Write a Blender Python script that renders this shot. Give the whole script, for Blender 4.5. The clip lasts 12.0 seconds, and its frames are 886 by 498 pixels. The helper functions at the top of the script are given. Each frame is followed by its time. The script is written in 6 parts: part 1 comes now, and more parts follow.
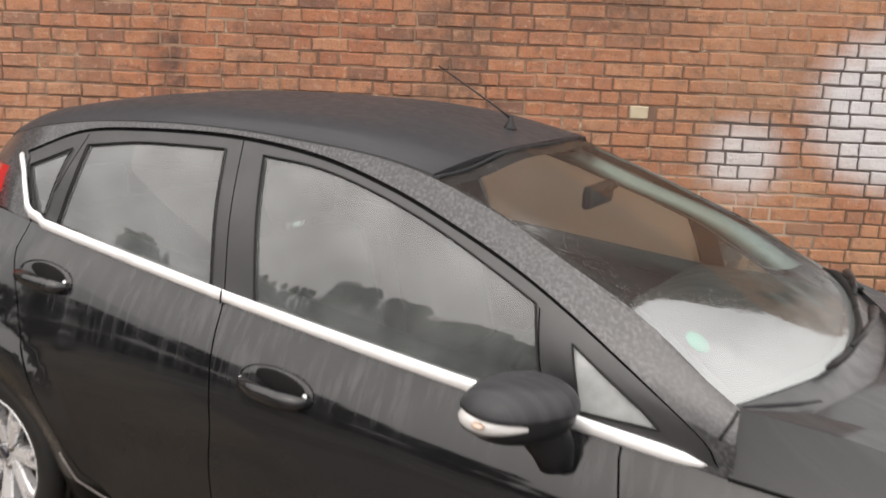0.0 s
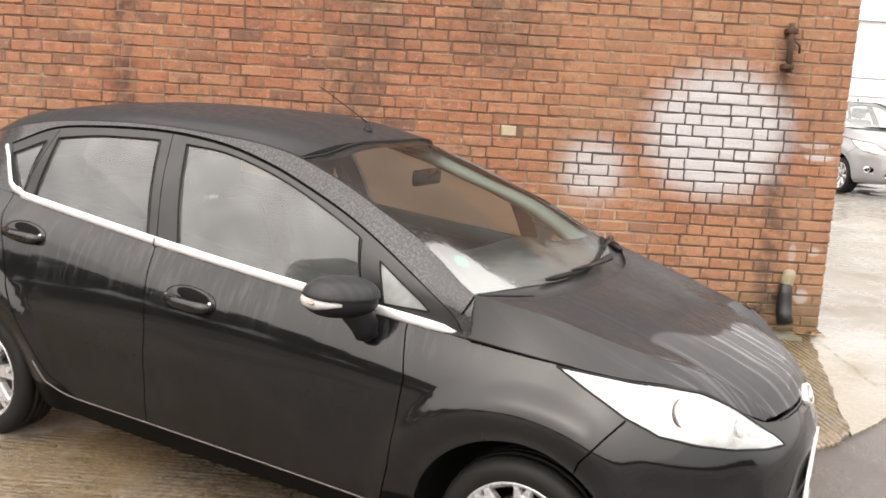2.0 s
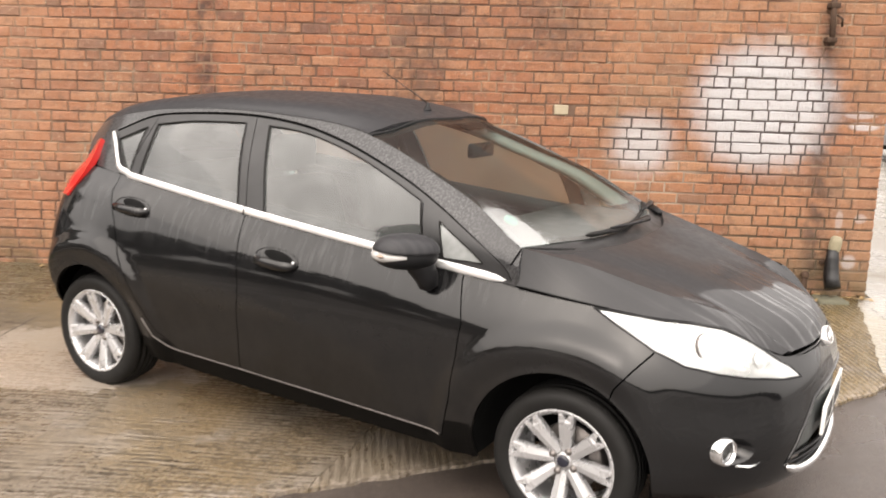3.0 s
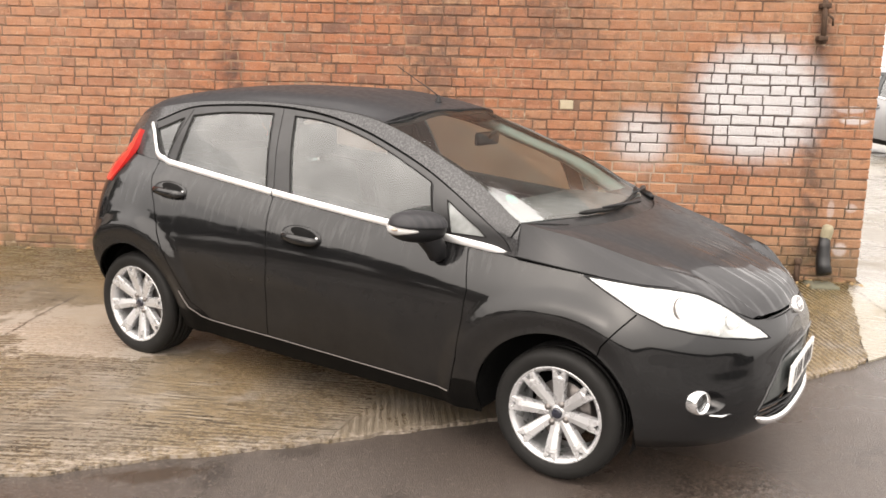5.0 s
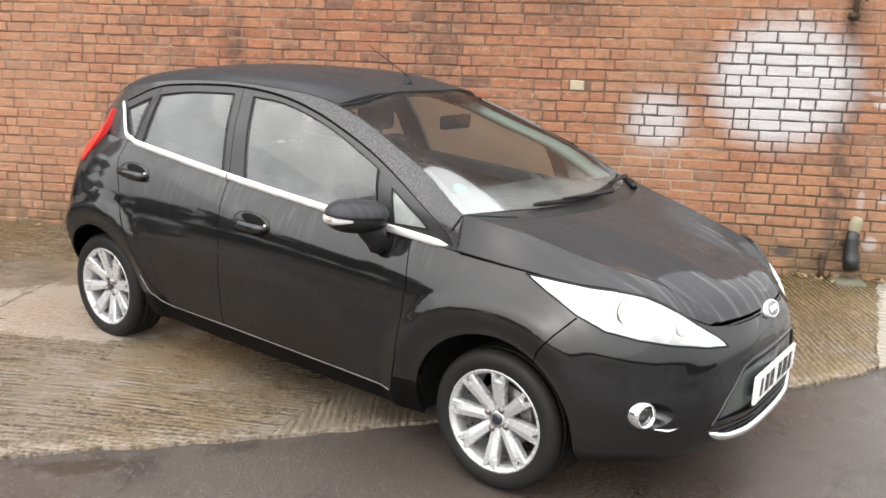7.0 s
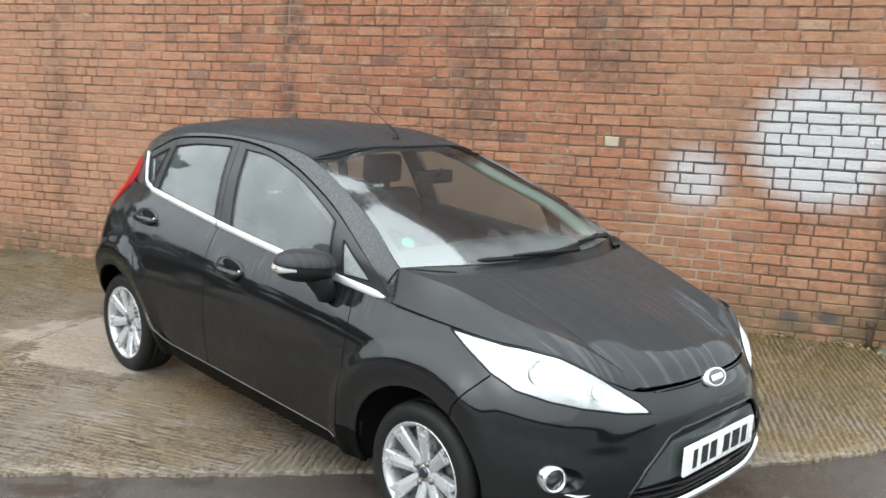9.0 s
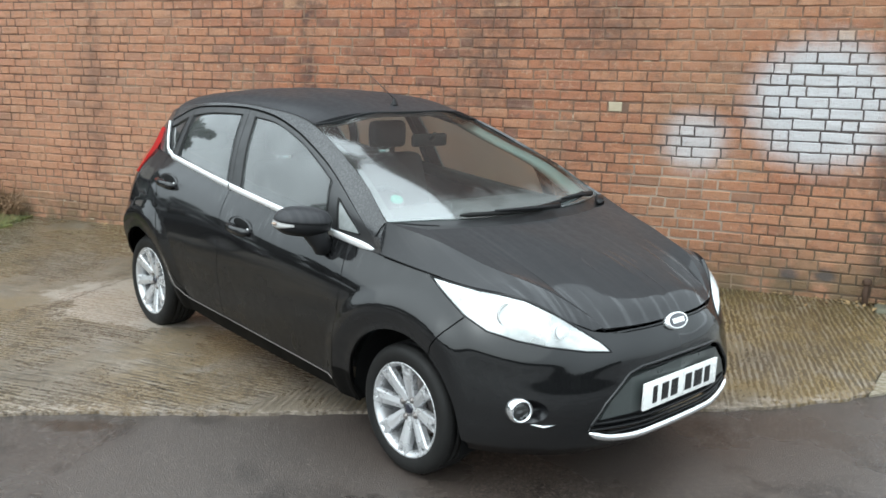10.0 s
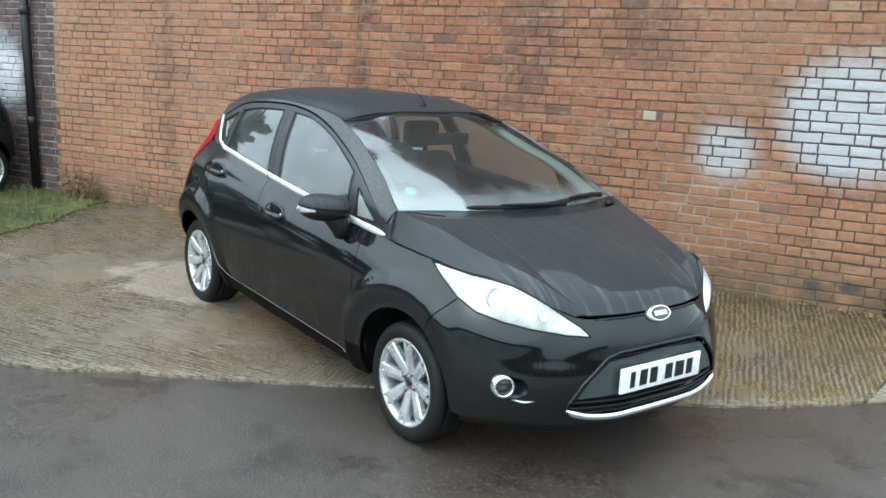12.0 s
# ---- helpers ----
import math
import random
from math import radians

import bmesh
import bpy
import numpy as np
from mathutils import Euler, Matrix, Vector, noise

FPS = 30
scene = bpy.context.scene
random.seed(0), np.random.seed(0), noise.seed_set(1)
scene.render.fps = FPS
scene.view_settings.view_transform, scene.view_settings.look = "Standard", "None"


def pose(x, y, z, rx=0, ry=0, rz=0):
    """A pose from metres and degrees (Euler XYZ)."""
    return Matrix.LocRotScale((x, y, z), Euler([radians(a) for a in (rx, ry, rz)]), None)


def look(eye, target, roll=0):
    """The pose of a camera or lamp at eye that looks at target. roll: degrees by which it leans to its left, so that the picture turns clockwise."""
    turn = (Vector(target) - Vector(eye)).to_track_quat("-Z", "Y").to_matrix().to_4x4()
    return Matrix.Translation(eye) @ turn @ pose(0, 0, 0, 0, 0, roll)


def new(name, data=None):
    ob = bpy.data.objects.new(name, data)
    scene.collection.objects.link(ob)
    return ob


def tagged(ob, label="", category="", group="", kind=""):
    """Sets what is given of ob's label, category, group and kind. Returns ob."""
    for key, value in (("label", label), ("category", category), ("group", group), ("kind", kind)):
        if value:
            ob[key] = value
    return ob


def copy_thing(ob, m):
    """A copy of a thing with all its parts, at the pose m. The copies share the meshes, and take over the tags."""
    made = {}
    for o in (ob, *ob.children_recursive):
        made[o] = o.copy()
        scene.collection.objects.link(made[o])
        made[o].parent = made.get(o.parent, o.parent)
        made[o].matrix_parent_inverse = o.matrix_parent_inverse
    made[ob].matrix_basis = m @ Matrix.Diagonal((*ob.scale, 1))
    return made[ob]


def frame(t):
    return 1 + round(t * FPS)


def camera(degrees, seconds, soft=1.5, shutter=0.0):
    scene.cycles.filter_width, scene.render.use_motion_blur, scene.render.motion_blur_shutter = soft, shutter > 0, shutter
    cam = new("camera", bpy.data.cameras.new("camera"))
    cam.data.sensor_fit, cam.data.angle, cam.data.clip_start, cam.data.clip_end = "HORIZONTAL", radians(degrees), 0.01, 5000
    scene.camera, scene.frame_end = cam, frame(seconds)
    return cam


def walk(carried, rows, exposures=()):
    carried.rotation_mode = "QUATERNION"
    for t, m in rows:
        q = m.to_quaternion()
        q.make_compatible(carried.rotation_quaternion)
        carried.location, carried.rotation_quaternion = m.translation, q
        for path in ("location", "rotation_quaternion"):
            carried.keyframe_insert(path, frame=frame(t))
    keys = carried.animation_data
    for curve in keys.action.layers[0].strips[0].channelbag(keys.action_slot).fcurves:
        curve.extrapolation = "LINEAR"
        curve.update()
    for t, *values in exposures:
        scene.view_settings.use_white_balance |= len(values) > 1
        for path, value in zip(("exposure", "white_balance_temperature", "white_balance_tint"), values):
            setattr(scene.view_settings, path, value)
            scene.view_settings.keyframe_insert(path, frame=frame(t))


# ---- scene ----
LENS = 53.976
cam = camera(LENS, 12.0, soft=1.6, shutter=0.5)
# seconds, place, then heading, pitch and roll in degrees
PATH = [
    (0.0, -0.885, -4.906, 1.685, 2.07, -12.10, 2.28),
    (0.5, -0.835, -5.201, 1.672, 1.41, -12.86, 2.74),
    (1.0, -0.746, -5.456, 1.691, -1.39, -11.76, 3.43),
    (1.5, -0.559, -5.668, 1.660, 1.33, -12.34, 4.87),
    (2.0, -0.504, -5.969, 1.656, -0.93, -9.89, 3.39),
    (2.5, -0.539, -6.184, 1.658, -0.04, -10.16, 3.46),
    (3.0, -0.451, -6.400, 1.628, 3.43, -10.84, 1.60),
    (3.5, -0.441, -6.588, 1.612, 4.32, -11.89, 1.46),
    (5.5, -0.313, -6.805, 1.590, 4.61, -10.65, 1.52),
    (6.0, -0.123, -6.729, 1.580, 4.69, -11.27, -0.01),
    (6.5, -0.019, -6.579, 1.607, 6.60, -12.17, 0.71),
    (8.5, 0.655, -6.436, 1.662, 16.12, -12.19, 2.34),
    (9.0, 0.850, -6.381, 1.684, 18.27, -9.53, 2.26),
    (9.5, 1.107, -6.456, 1.680, 22.35, -10.41, 2.10),
    (10.0, 1.189, -6.583, 1.665, 21.14, -11.36, 1.36),
    (10.5, 1.260, -6.678, 1.666, 22.11, -11.02, 1.70),
    (11.0, 1.396, -6.726, 1.661, 21.98, -9.33, 2.63),
    (11.5, 1.550, -6.762, 1.664, 25.76, -10.69, 2.93),
    (12.0, 1.615, -6.762, 1.658, 26.23, -11.10, 3.00),
]
EXPOSURES = [(0.0, 0.56, 7000, 13), (0.5, 0.71, 7030, 13), (1.5, 0.82, 7100, 13), (3.5, 0.93, 7400, 14), (5.5, 0.96, 7300, 13), (6.7, 0.93, 6850, 11), (8.3, 0.77, 6300, 4), (9.5, 0.66, 6070, 1.2), (10.5, 0.57, 5880, -1.4), (11.2, 0.57, 5750, -3.1), (12.0, 0.60, 5600, -5)]
walk(cam, [(t, pose(x, y, z, 90 + pitch, 0, yaw) @ pose(0, 0, 0, 0, 0, roll)) for t, x, y, z, yaw, pitch, roll in PATH], EXPOSURES)

# ---- daylight: a bright overcast sky and a broad, weak sun ----
SUN_UP, SUN_ROUND = 50, 200
world = bpy.data.worlds.new("overcast_sky")
scene.world = world
world.use_nodes = True
wn, wl = world.node_tree.nodes, world.node_tree.links
wn.clear()
sky = wn.new("ShaderNodeTexSky")
sky.sky_type, sky.sun_disc = "NISHITA", False
sky.sun_elevation, sky.sun_rotation = radians(SUN_UP), radians(SUN_ROUND)
sky.air_density, sky.dust_density, sky.ozone_density = 1.0, 4.0, 1.0
grey = wn.new("ShaderNodeHueSaturation")
grey.inputs["Saturation"].default_value = 0.18
cloud = wn.new("ShaderNodeMix")
cloud.data_type = "RGBA"
cloud.inputs["Factor"].default_value = 0.65
# an overcast sky is about twice as bright overhead as at the horizon
up = wn.new("ShaderNodeSeparateXYZ")
wl.new(wn.new("ShaderNodeTexCoord").outputs["Generated"], up.inputs[0])
rise = wn.new("ShaderNodeMapRange")
rise.inputs["To Min"].default_value, rise.inputs["To Max"].default_value = 5.5, 14.0
wl.new(up.outputs["Z"], rise.inputs["Value"])
tone = wn.new("ShaderNodeVectorMath")
tone.operation = "SCALE"
tone.inputs[0].default_value = (0.98, 1.0, 1.035)
wl.new(rise.outputs["Result"], tone.inputs["Scale"])
wl.new(tone.outputs["Vector"], cloud.inputs["B"])
back = wn.new("ShaderNodeBackground")
back.inputs["Strength"].default_value = 0.195
wout = wn.new("ShaderNodeOutputWorld")
wl.new(sky.outputs["Color"], grey.inputs["Color"])
wl.new(grey.outputs["Color"], cloud.inputs["A"])
wl.new(cloud.outputs["Result"], back.inputs["Color"])
wl.new(back.outputs["Background"], wout.inputs["Surface"])
sun = new("sun", bpy.data.lights.new("sun", "SUN"))
sun.data.energy, sun.data.angle, sun.data.color = 0.9, radians(110), (1.0, 0.97, 0.93)
sun.matrix_world = look((math.sin(radians(SUN_ROUND)) * 20, math.cos(radians(SUN_ROUND)) * 20, 20 * math.tan(radians(SUN_UP))), (0, 0, 0))



# ---- materials ----
class Mat:
    """A node material, with a few short ways to wire it."""

    def __init__(self, name, base=(0.5, 0.5, 0.5), rough=0.5, metal=0.0, coords="Object", **sockets):
        self.m = bpy.data.materials.new(name)
        self.m.use_nodes = True
        self.nodes, self.links = self.m.node_tree.nodes, self.m.node_tree.links
        self.b = self.nodes["Principled BSDF"]
        self.set("Base Color", base)
        self.set("Roughness", rough)
        self.set("Metallic", metal)
        for k, v in sockets.items():
            self.set(k.replace("_", " "), v)
        if coords == "World":
            self.co = self.nodes.new("ShaderNodeNewGeometry").outputs["Position"]
        else:
            self.co = self.nodes.new("ShaderNodeTexCoord").outputs[coords]

    def put(self, socket, v):
        if hasattr(v, "is_linked"):
            self.links.new(v, socket)
        elif isinstance(v, (tuple, list)) and len(v) == 3 and socket.type == "RGBA":
            socket.default_value = (*v, 1)
        else:
            socket.default_value = v

    def set(self, name, v):
        self.put(self.b.inputs[name], v)
        return self

    def scaled(self, x, y, z, turn=0.0):
        turned, n = self.nodes.new("ShaderNodeMapping"), self.nodes.new("ShaderNodeMapping")
        turned.inputs["Rotation"].default_value = (0, 0, turn)
        n.inputs["Scale"].default_value = (x, y, z)
        self.links.new(self.co, turned.inputs["Vector"])
        self.links.new(turned.outputs["Vector"], n.inputs["Vector"])
        return n.outputs["Vector"]

    def noise(self, scale, detail=4.0, rough=0.55, vec=None, out="Fac", distort=0.0):
        n = self.nodes.new("ShaderNodeTexNoise")
        n.inputs["Scale"].default_value, n.inputs["Detail"].default_value, n.inputs["Roughness"].default_value = scale, detail, rough
        n.inputs["Distortion"].default_value = distort
        self.links.new(vec or self.co, n.inputs["Vector"])
        return n.outputs[out]

    def cells(self, scale, vec=None, out="Distance", feature="F1"):
        n = self.nodes.new("ShaderNodeTexVoronoi")
        n.feature = feature
        n.inputs["Scale"].default_value = scale
        self.links.new(vec or self.co, n.inputs["Vector"])
        return n.outputs[out]

    def wave(self, scale, vec=None, distort=1.0, detail=2.0, axis="X"):
        n = self.nodes.new("ShaderNodeTexWave")
        n.bands_direction = axis
        n.inputs["Scale"].default_value, n.inputs["Distortion"].default_value, n.inputs["Detail"].default_value = scale, distort, detail
        self.links.new(vec or self.co, n.inputs["Vector"])
        return n.outputs["Fac"]

    def span(self, v, a, b, c=0.0, d=1.0, smooth=True):
        n = self.nodes.new("ShaderNodeMapRange")
        n.interpolation_type = "SMOOTHSTEP" if smooth else "LINEAR"
        for k, x in zip(("Value", "From Min", "From Max", "To Min", "To Max"), (v, a, b, c, d)):
            self.put(n.inputs[k], x)
        return n.outputs["Result"]

    def math(self, op, a, b=0.0):
        n = self.nodes.new("ShaderNodeMath")
        n.operation = op
        self.put(n.inputs[0], a)
        self.put(n.inputs[1], b)
        return n.outputs[0]

    def mix(self, f, a, b, blend="MIX"):
        n = self.nodes.new("ShaderNodeMix")
        n.data_type, n.blend_type = "RGBA", blend
        self.put(n.inputs["Factor"], f)
        self.put(n.inputs["A"], a)
        self.put(n.inputs["B"], b)
        return n.outputs["Result"]

    def ramp(self, v, stops):
        n = self.nodes.new("ShaderNodeValToRGB")
        e = n.color_ramp.elements
        while len(e) < len(stops):
            e.new(0.5)
        for k, (at, c) in enumerate(stops):
            e[k].position, e[k].color = at, (*c, 1)
        self.put(n.inputs["Fac"], v)
        return n.outputs["Color"]

    def bump(self, v, strength=0.3, depth=0.01):
        n = self.nodes.new("ShaderNodeBump")
        n.inputs["Strength"].default_value, n.inputs["Distance"].default_value = strength, depth
        self.put(n.inputs["Height"], v)
        self.links.new(n.outputs["Normal"], self.b.inputs["Normal"])
        return n

    def axis(self, k, vec=None):
        n = self.nodes.new("ShaderNodeSeparateXYZ")
        self.links.new(vec or self.co, n.inputs[0])
        return n.outputs["XYZ".index(k)]


def spot(m, cx, cz, rx, rz):
    """1 in the middle of an ellipse on the wall, 0 at its rim and outside."""
    dx = m.math("DIVIDE", m.math("SUBTRACT", m.axis("X"), cx), rx)
    dz = m.math("DIVIDE", m.math("SUBTRACT", m.axis("Z"), cz), rz)
    return m.math("SQRT", m.math("ADD", m.math("MULTIPLY", dx, dx), m.math("MULTIPLY", dz, dz)))


def streak(m, cx, half, z0, z1):
    """A vertical stain round x = cx between two heights."""
    wob = m.math("MULTIPLY", m.math("SUBTRACT", m.noise(3.0), 0.5), 0.25)
    d = m.math("ABSOLUTE", m.math("SUBTRACT", m.math("ADD", m.axis("X"), wob), cx))
    f = m.span(d, half, 0.0)
    f = m.math("MULTIPLY", f, m.span(m.axis("Z"), z0, z0 + 0.15))
    return m.math("MULTIPLY", f, m.span(m.axis("Z"), z1, z1 - 0.15))


def brick_material(name, island, dark=False, tone=0.7):
    m = Mat(name, rough=0.85, coords="World")
    if island:
        rnd = m.nodes.new("ShaderNodeNewGeometry").outputs["Random Per Island"]
    else:
        rnd = m.nodes.new("ShaderNodeObjectInfo").outputs["Random"]
    if dark:
        c = m.ramp(rnd, [(0.0, (0.055, 0.04, 0.045)), (0.5, (0.10, 0.06, 0.055)), (0.85, (0.15, 0.08, 0.06)), (1.0, (0.22, 0.15, 0.12))])
    else:
        c = m.ramp(rnd, [(0.0, (0.19, 0.10, 0.075)), (0.03, (0.26, 0.118, 0.075)), (0.09, (0.36, 0.14, 0.075)), (0.5, (0.43, 0.175, 0.088)), (0.85, (0.47, 0.215, 0.115)),
                         (0.985, (0.48, 0.25, 0.145)), (0.997, (0.52, 0.33, 0.20)), (1.0, (0.58, 0.48, 0.36))])
    blotch = m.noise(1.7, 4.0, 0.6)
    c = m.mix(m.span(blotch, 0.45, 0.68, 0.0, 0.5), c, (0.20, 0.115, 0.078) if not dark else (0.07, 0.055, 0.055))
    c = m.mix(m.span(m.noise(0.8, 3.0), 0.48, 0.66, 0.0, 0.4), c, (0.40, 0.24, 0.15) if not dark else (0.1, 0.07, 0.07))
    fine = m.noise(95.0, 5.0, 0.7)
    c = m.mix(m.span(fine, 0.35, 0.75, 0.0, 0.55), c, (0.13, 0.065, 0.045) if not dark else (0.04, 0.03, 0.03))
    c = m.mix(m.span(m.noise(24.0, 4.0, 0.65), 0.55, 0.70, 0.0, 0.6), c, (0.52, 0.37, 0.27) if not dark else (0.2, 0.16, 0.15))
    c = m.mix(m.span(m.noise(13.0, 4.0, 0.65), 0.50, 0.66, 0.0, 0.65), c, (0.14, 0.08, 0.058) if not dark else (0.05, 0.04, 0.04))
    if not dark:
        c = m.mix(m.span(m.axis("X"), -2.2, -4.8, 0.0, 0.42), c, (0.50, 0.295, 0.19))
        c = m.mix(m.math("MULTIPLY", m.span(m.axis("X"), -1.2, 0.6, 0.0, 0.42), m.span(m.noise(1.1, 4.0, 0.6), 0.35, 0.6, 0.5, 1.0)), c, (0.37, 0.225, 0.135))
        soot = m.math("MAXIMUM", streak(m, -2.62, 0.16, 1.1, 9), m.math("MULTIPLY", streak(m, -1.05, 0.42, 1.35, 9), 0.65))
        soot = m.math("MAXIMUM", soot, m.math("MULTIPLY", streak(m, -0.1, 0.5, 1.75, 9), 0.6))
        soot = m.math("MAXIMUM", soot, m.math("MULTIPLY", streak(m, 1.86, 0.16, 0.2, 2.3), 0.9))
        soot = m.math("MAXIMUM", soot, m.math("MULTIPLY", streak(m, -4.9, 0.22, 0.5, 9), 0.5))
        soot = m.math("MULTIPLY", soot, m.span(m.noise(9.0, 4.0), 0.32, 0.6))
        c = m.mix(m.math("MULTIPLY", soot, 0.8), c, (0.045, 0.03, 0.028))
        moss = m.math("MULTIPLY", m.span(m.axis("Z"), 0.62, 0.16), m.span(m.noise(5.0, 4.0), 0.32, 0.56))
        c = m.mix(m.math("MULTIPLY", moss, 0.72), c, (0.10, 0.09, 0.045))
        for cx, cz, rx, rz in ((1.31, 0.31, 0.09, 0.07), (1.55, 0.33, 0.10, 0.07)):
            c = m.mix(m.span(m.math("ADD", spot(m, cx, cz, rx, rz), m.math("MULTIPLY", m.math("SUBTRACT", m.noise(12.0, 4.0), 0.5), 1.2)), 1.1, 0.3, 0.0, 0.75), c, (0.05, 0.055, 0.065))
        c = m.mix(1.0, c, (0.775, 0.73, 0.685), "MULTIPLY")
        # two sprayed patches of old white paint
        ragged = m.math("MULTIPLY", m.math("SUBTRACT", m.noise(7.0, 4.0), 0.5), 0.35)
        big = m.span(m.math("ADD", spot(m, 1.42, 1.52, 0.57, 0.525), ragged), 1.08, 0.55, 0.0, 0.95)
        small = m.span(m.math("ADD", spot(m, 0.585, 1.225, 0.285, 0.275), ragged), 1.12, 0.3, 0.0, 0.8)
        paint = m.math("MAXIMUM", big, small)
        for cx, cz, rx, rz, a in ((2.18, 0.74, 0.05, 0.04, 0.4), (2.03, 0.72, 0.03, 0.09, 0.35), (2.13, 1.40, 0.12, 0.035, 0.75), (2.10, 1.48, 0.13, 0.03, 0.5), (2.13, 0.42, 0.06, 0.06, 0.5)):
            paint = m.math("MAXIMUM", paint, m.math("MULTIPLY", m.span(m.math("ADD", spot(m, cx, cz, rx, rz), ragged), 1.1, 0.6), a))
        paint = m.math("MULTIPLY", paint, m.span(m.noise(60.0, 3.0), 0.25, 0.5, 0.72, 1.0))
        c = m.mix(paint, c, (0.445, 0.44, 0.45))
    else:
        paint = m.span(m.math("ADD", spot(m, -7.45, 1.45, 0.42, 0.55), m.math("MULTIPLY", m.math("SUBTRACT", m.noise(5.0), 0.5), 0.8)), 1.1, 0.3, 0.0, 0.75)
        c = m.mix(1.0, m.mix(paint, c, (0.6, 0.6, 0.62)), (tone, tone, tone), "MULTIPLY")
    m.set("Base Color", c)
    m.set("Roughness", m.span(m.noise(14.0), 0.3, 0.7, 0.55, 0.9))
    m.bump(m.math("ADD", fine, m.math("MULTIPLY", m.noise(30.0, 4.0), 0.9)), 0.8, 0.009)
    return m.m


def mortar_material(name, base, light):
    m = Mat(name, rough=0.95, coords="World")
    c = m.mix(m.span(m.noise(1.3, 5.0, 0.65), 0.46, 0.62), base, light)
    c = m.mix(m.span(m.noise(1.6, 4.0, 0.6), 0.54, 0.66, 0.0, 0.6), c, (0.42, 0.32, 0.23))
    c = m.mix(m.span(m.math("ADD", spot(m, 0.55, 0.80, 0.65, 0.55), m.math("MULTIPLY", m.math("SUBTRACT", m.noise(4.0, 4.0), 0.5), 1.5)), 1.1, 0.3, 0.0, 0.6), c, (0.62, 0.52, 0.42))
    c = m.mix(m.span(m.noise(7.0, 4.0, 0.65), 0.60, 0.70, 0.0, 0.75), c, (0.60, 0.50, 0.38))
    for cx, cz, rx, rz in ((1.42, 1.52, 0.60, 0.53), (0.585, 1.26, 0.30, 0.24)):
        c = m.mix(m.span(spot(m, cx, cz, rx, rz), 1.1, 0.8, 0.0, 0.8), c, (0.075, 0.07, 0.075))
    # open joints, washed out and mossy, towards the foot and the free end
    bare = m.math("MULTIPLY", m.span(m.axis("X"), 0.85, 1.35), m.span(m.axis("Z"), 1.15, 0.70))
    c = m.mix(m.math("MULTIPLY", bare, m.span(m.noise(2.6, 4.0, 0.6), 0.38, 0.55, 0.35, 0.85)), c, (0.085, 0.07, 0.045))
    c = m.mix(1.0, c, (0.68, 0.67, 0.66), "MULTIPLY")
    m.set("Base Color", c)
    m.bump(m.noise(120.0, 4.0), 0.5, 0.005)
    return m.m


M_BRICK = brick_material("orange_brick", False)
M_BRICK_REST = brick_material("orange_brick_rest", True)
M_BRICK_DARK = brick_material("dark_brick", True, True, 1.15)
M_MORTAR = mortar_material("mortar", (0.165, 0.098, 0.068), (0.36, 0.235, 0.16))
# brick for the unseen upper wall, dark to tone down reflections on the car
M_UPPER = brick_material("unseen_dark_brick", True, dark=True)
M_MORTAR_PALE = mortar_material("pale_mortar", (0.50, 0.45, 0.41), (0.68, 0.62, 0.57))


def asphalt():
    m = Mat("wet_asphalt", rough=0.3, coords="World")
    grit = m.noise(260.0, 4.0, 0.7)
    stone = m.cells(150.0)
    c = m.mix(m.noise(0.9, 5.0, 0.6), (0.055, 0.052, 0.052), (0.115, 0.108, 0.105))
    c = m.mix(m.span(stone, 0.12, 0.42, 0.55, 0.0), c, (0.16, 0.15, 0.145))
    c = m.mix(m.span(m.noise(2.2, 6.0, 0.65), 0.50, 0.66, 0.0, 0.6), c, (0.028, 0.026, 0.026))
    c = m.mix(m.span(m.noise(0.5, 5.0, 0.6), 0.52, 0.64, 0.0, 0.4), c, (0.085, 0.066, 0.055))
    c = m.mix(m.span(m.noise(60.0, 3.0, 0.7), 0.52, 0.72, 0.0, 0.7), c, (0.22, 0.21, 0.20))
    c = m.mix(m.span(m.cells(3.3), 0.022, 0.010, 0.0, 0.8), c, (0.34, 0.31, 0.28))
    # rotted leaves washed against the edge of the slab
    dx = m.math("DIVIDE", m.math("ADD", m.axis("X"), 1.80), 0.24)
    dy = m.math("DIVIDE", m.math("SUBTRACT", m.math("ADD", m.axis("Y"), 3.61), m.math("MULTIPLY", dx, 0.055)), 0.065)
    d = m.math("ADD", m.math("SQRT", m.math("ADD", m.math("MULTIPLY", dx, dx), m.math("MULTIPLY", dy, dy))), m.math("MULTIPLY", m.math("SUBTRACT", m.noise(11.0, 5.0, 0.7), 0.5), 2.0))
    c = m.mix(m.span(d, 1.1, 0.6, 0.0, 0.8), c, (0.045, 0.03, 0.018))
    m.set("Base Color", m.mix(1.0, c, (0.60, 0.51, 0.45), "MULTIPLY"))
    wet = m.span(m.noise(0.55, 5.0, 0.6), 0.38, 0.60)
    m.set("Roughness", m.math("ADD", m.span(wet, 0, 1, 0.36, 0.06), m.math("MULTIPLY", grit, 0.10)))
    m.set("Specular IOR Level", 0.6)
    m.bump(m.math("ADD", m.math("MULTIPLY", grit, 0.5), m.math("ADD", m.math("MULTIPLY", stone, -0.8), m.math("MULTIPLY", m.noise(22.0, 4.0), 0.3))), 0.42, 0.006)
    return m.m


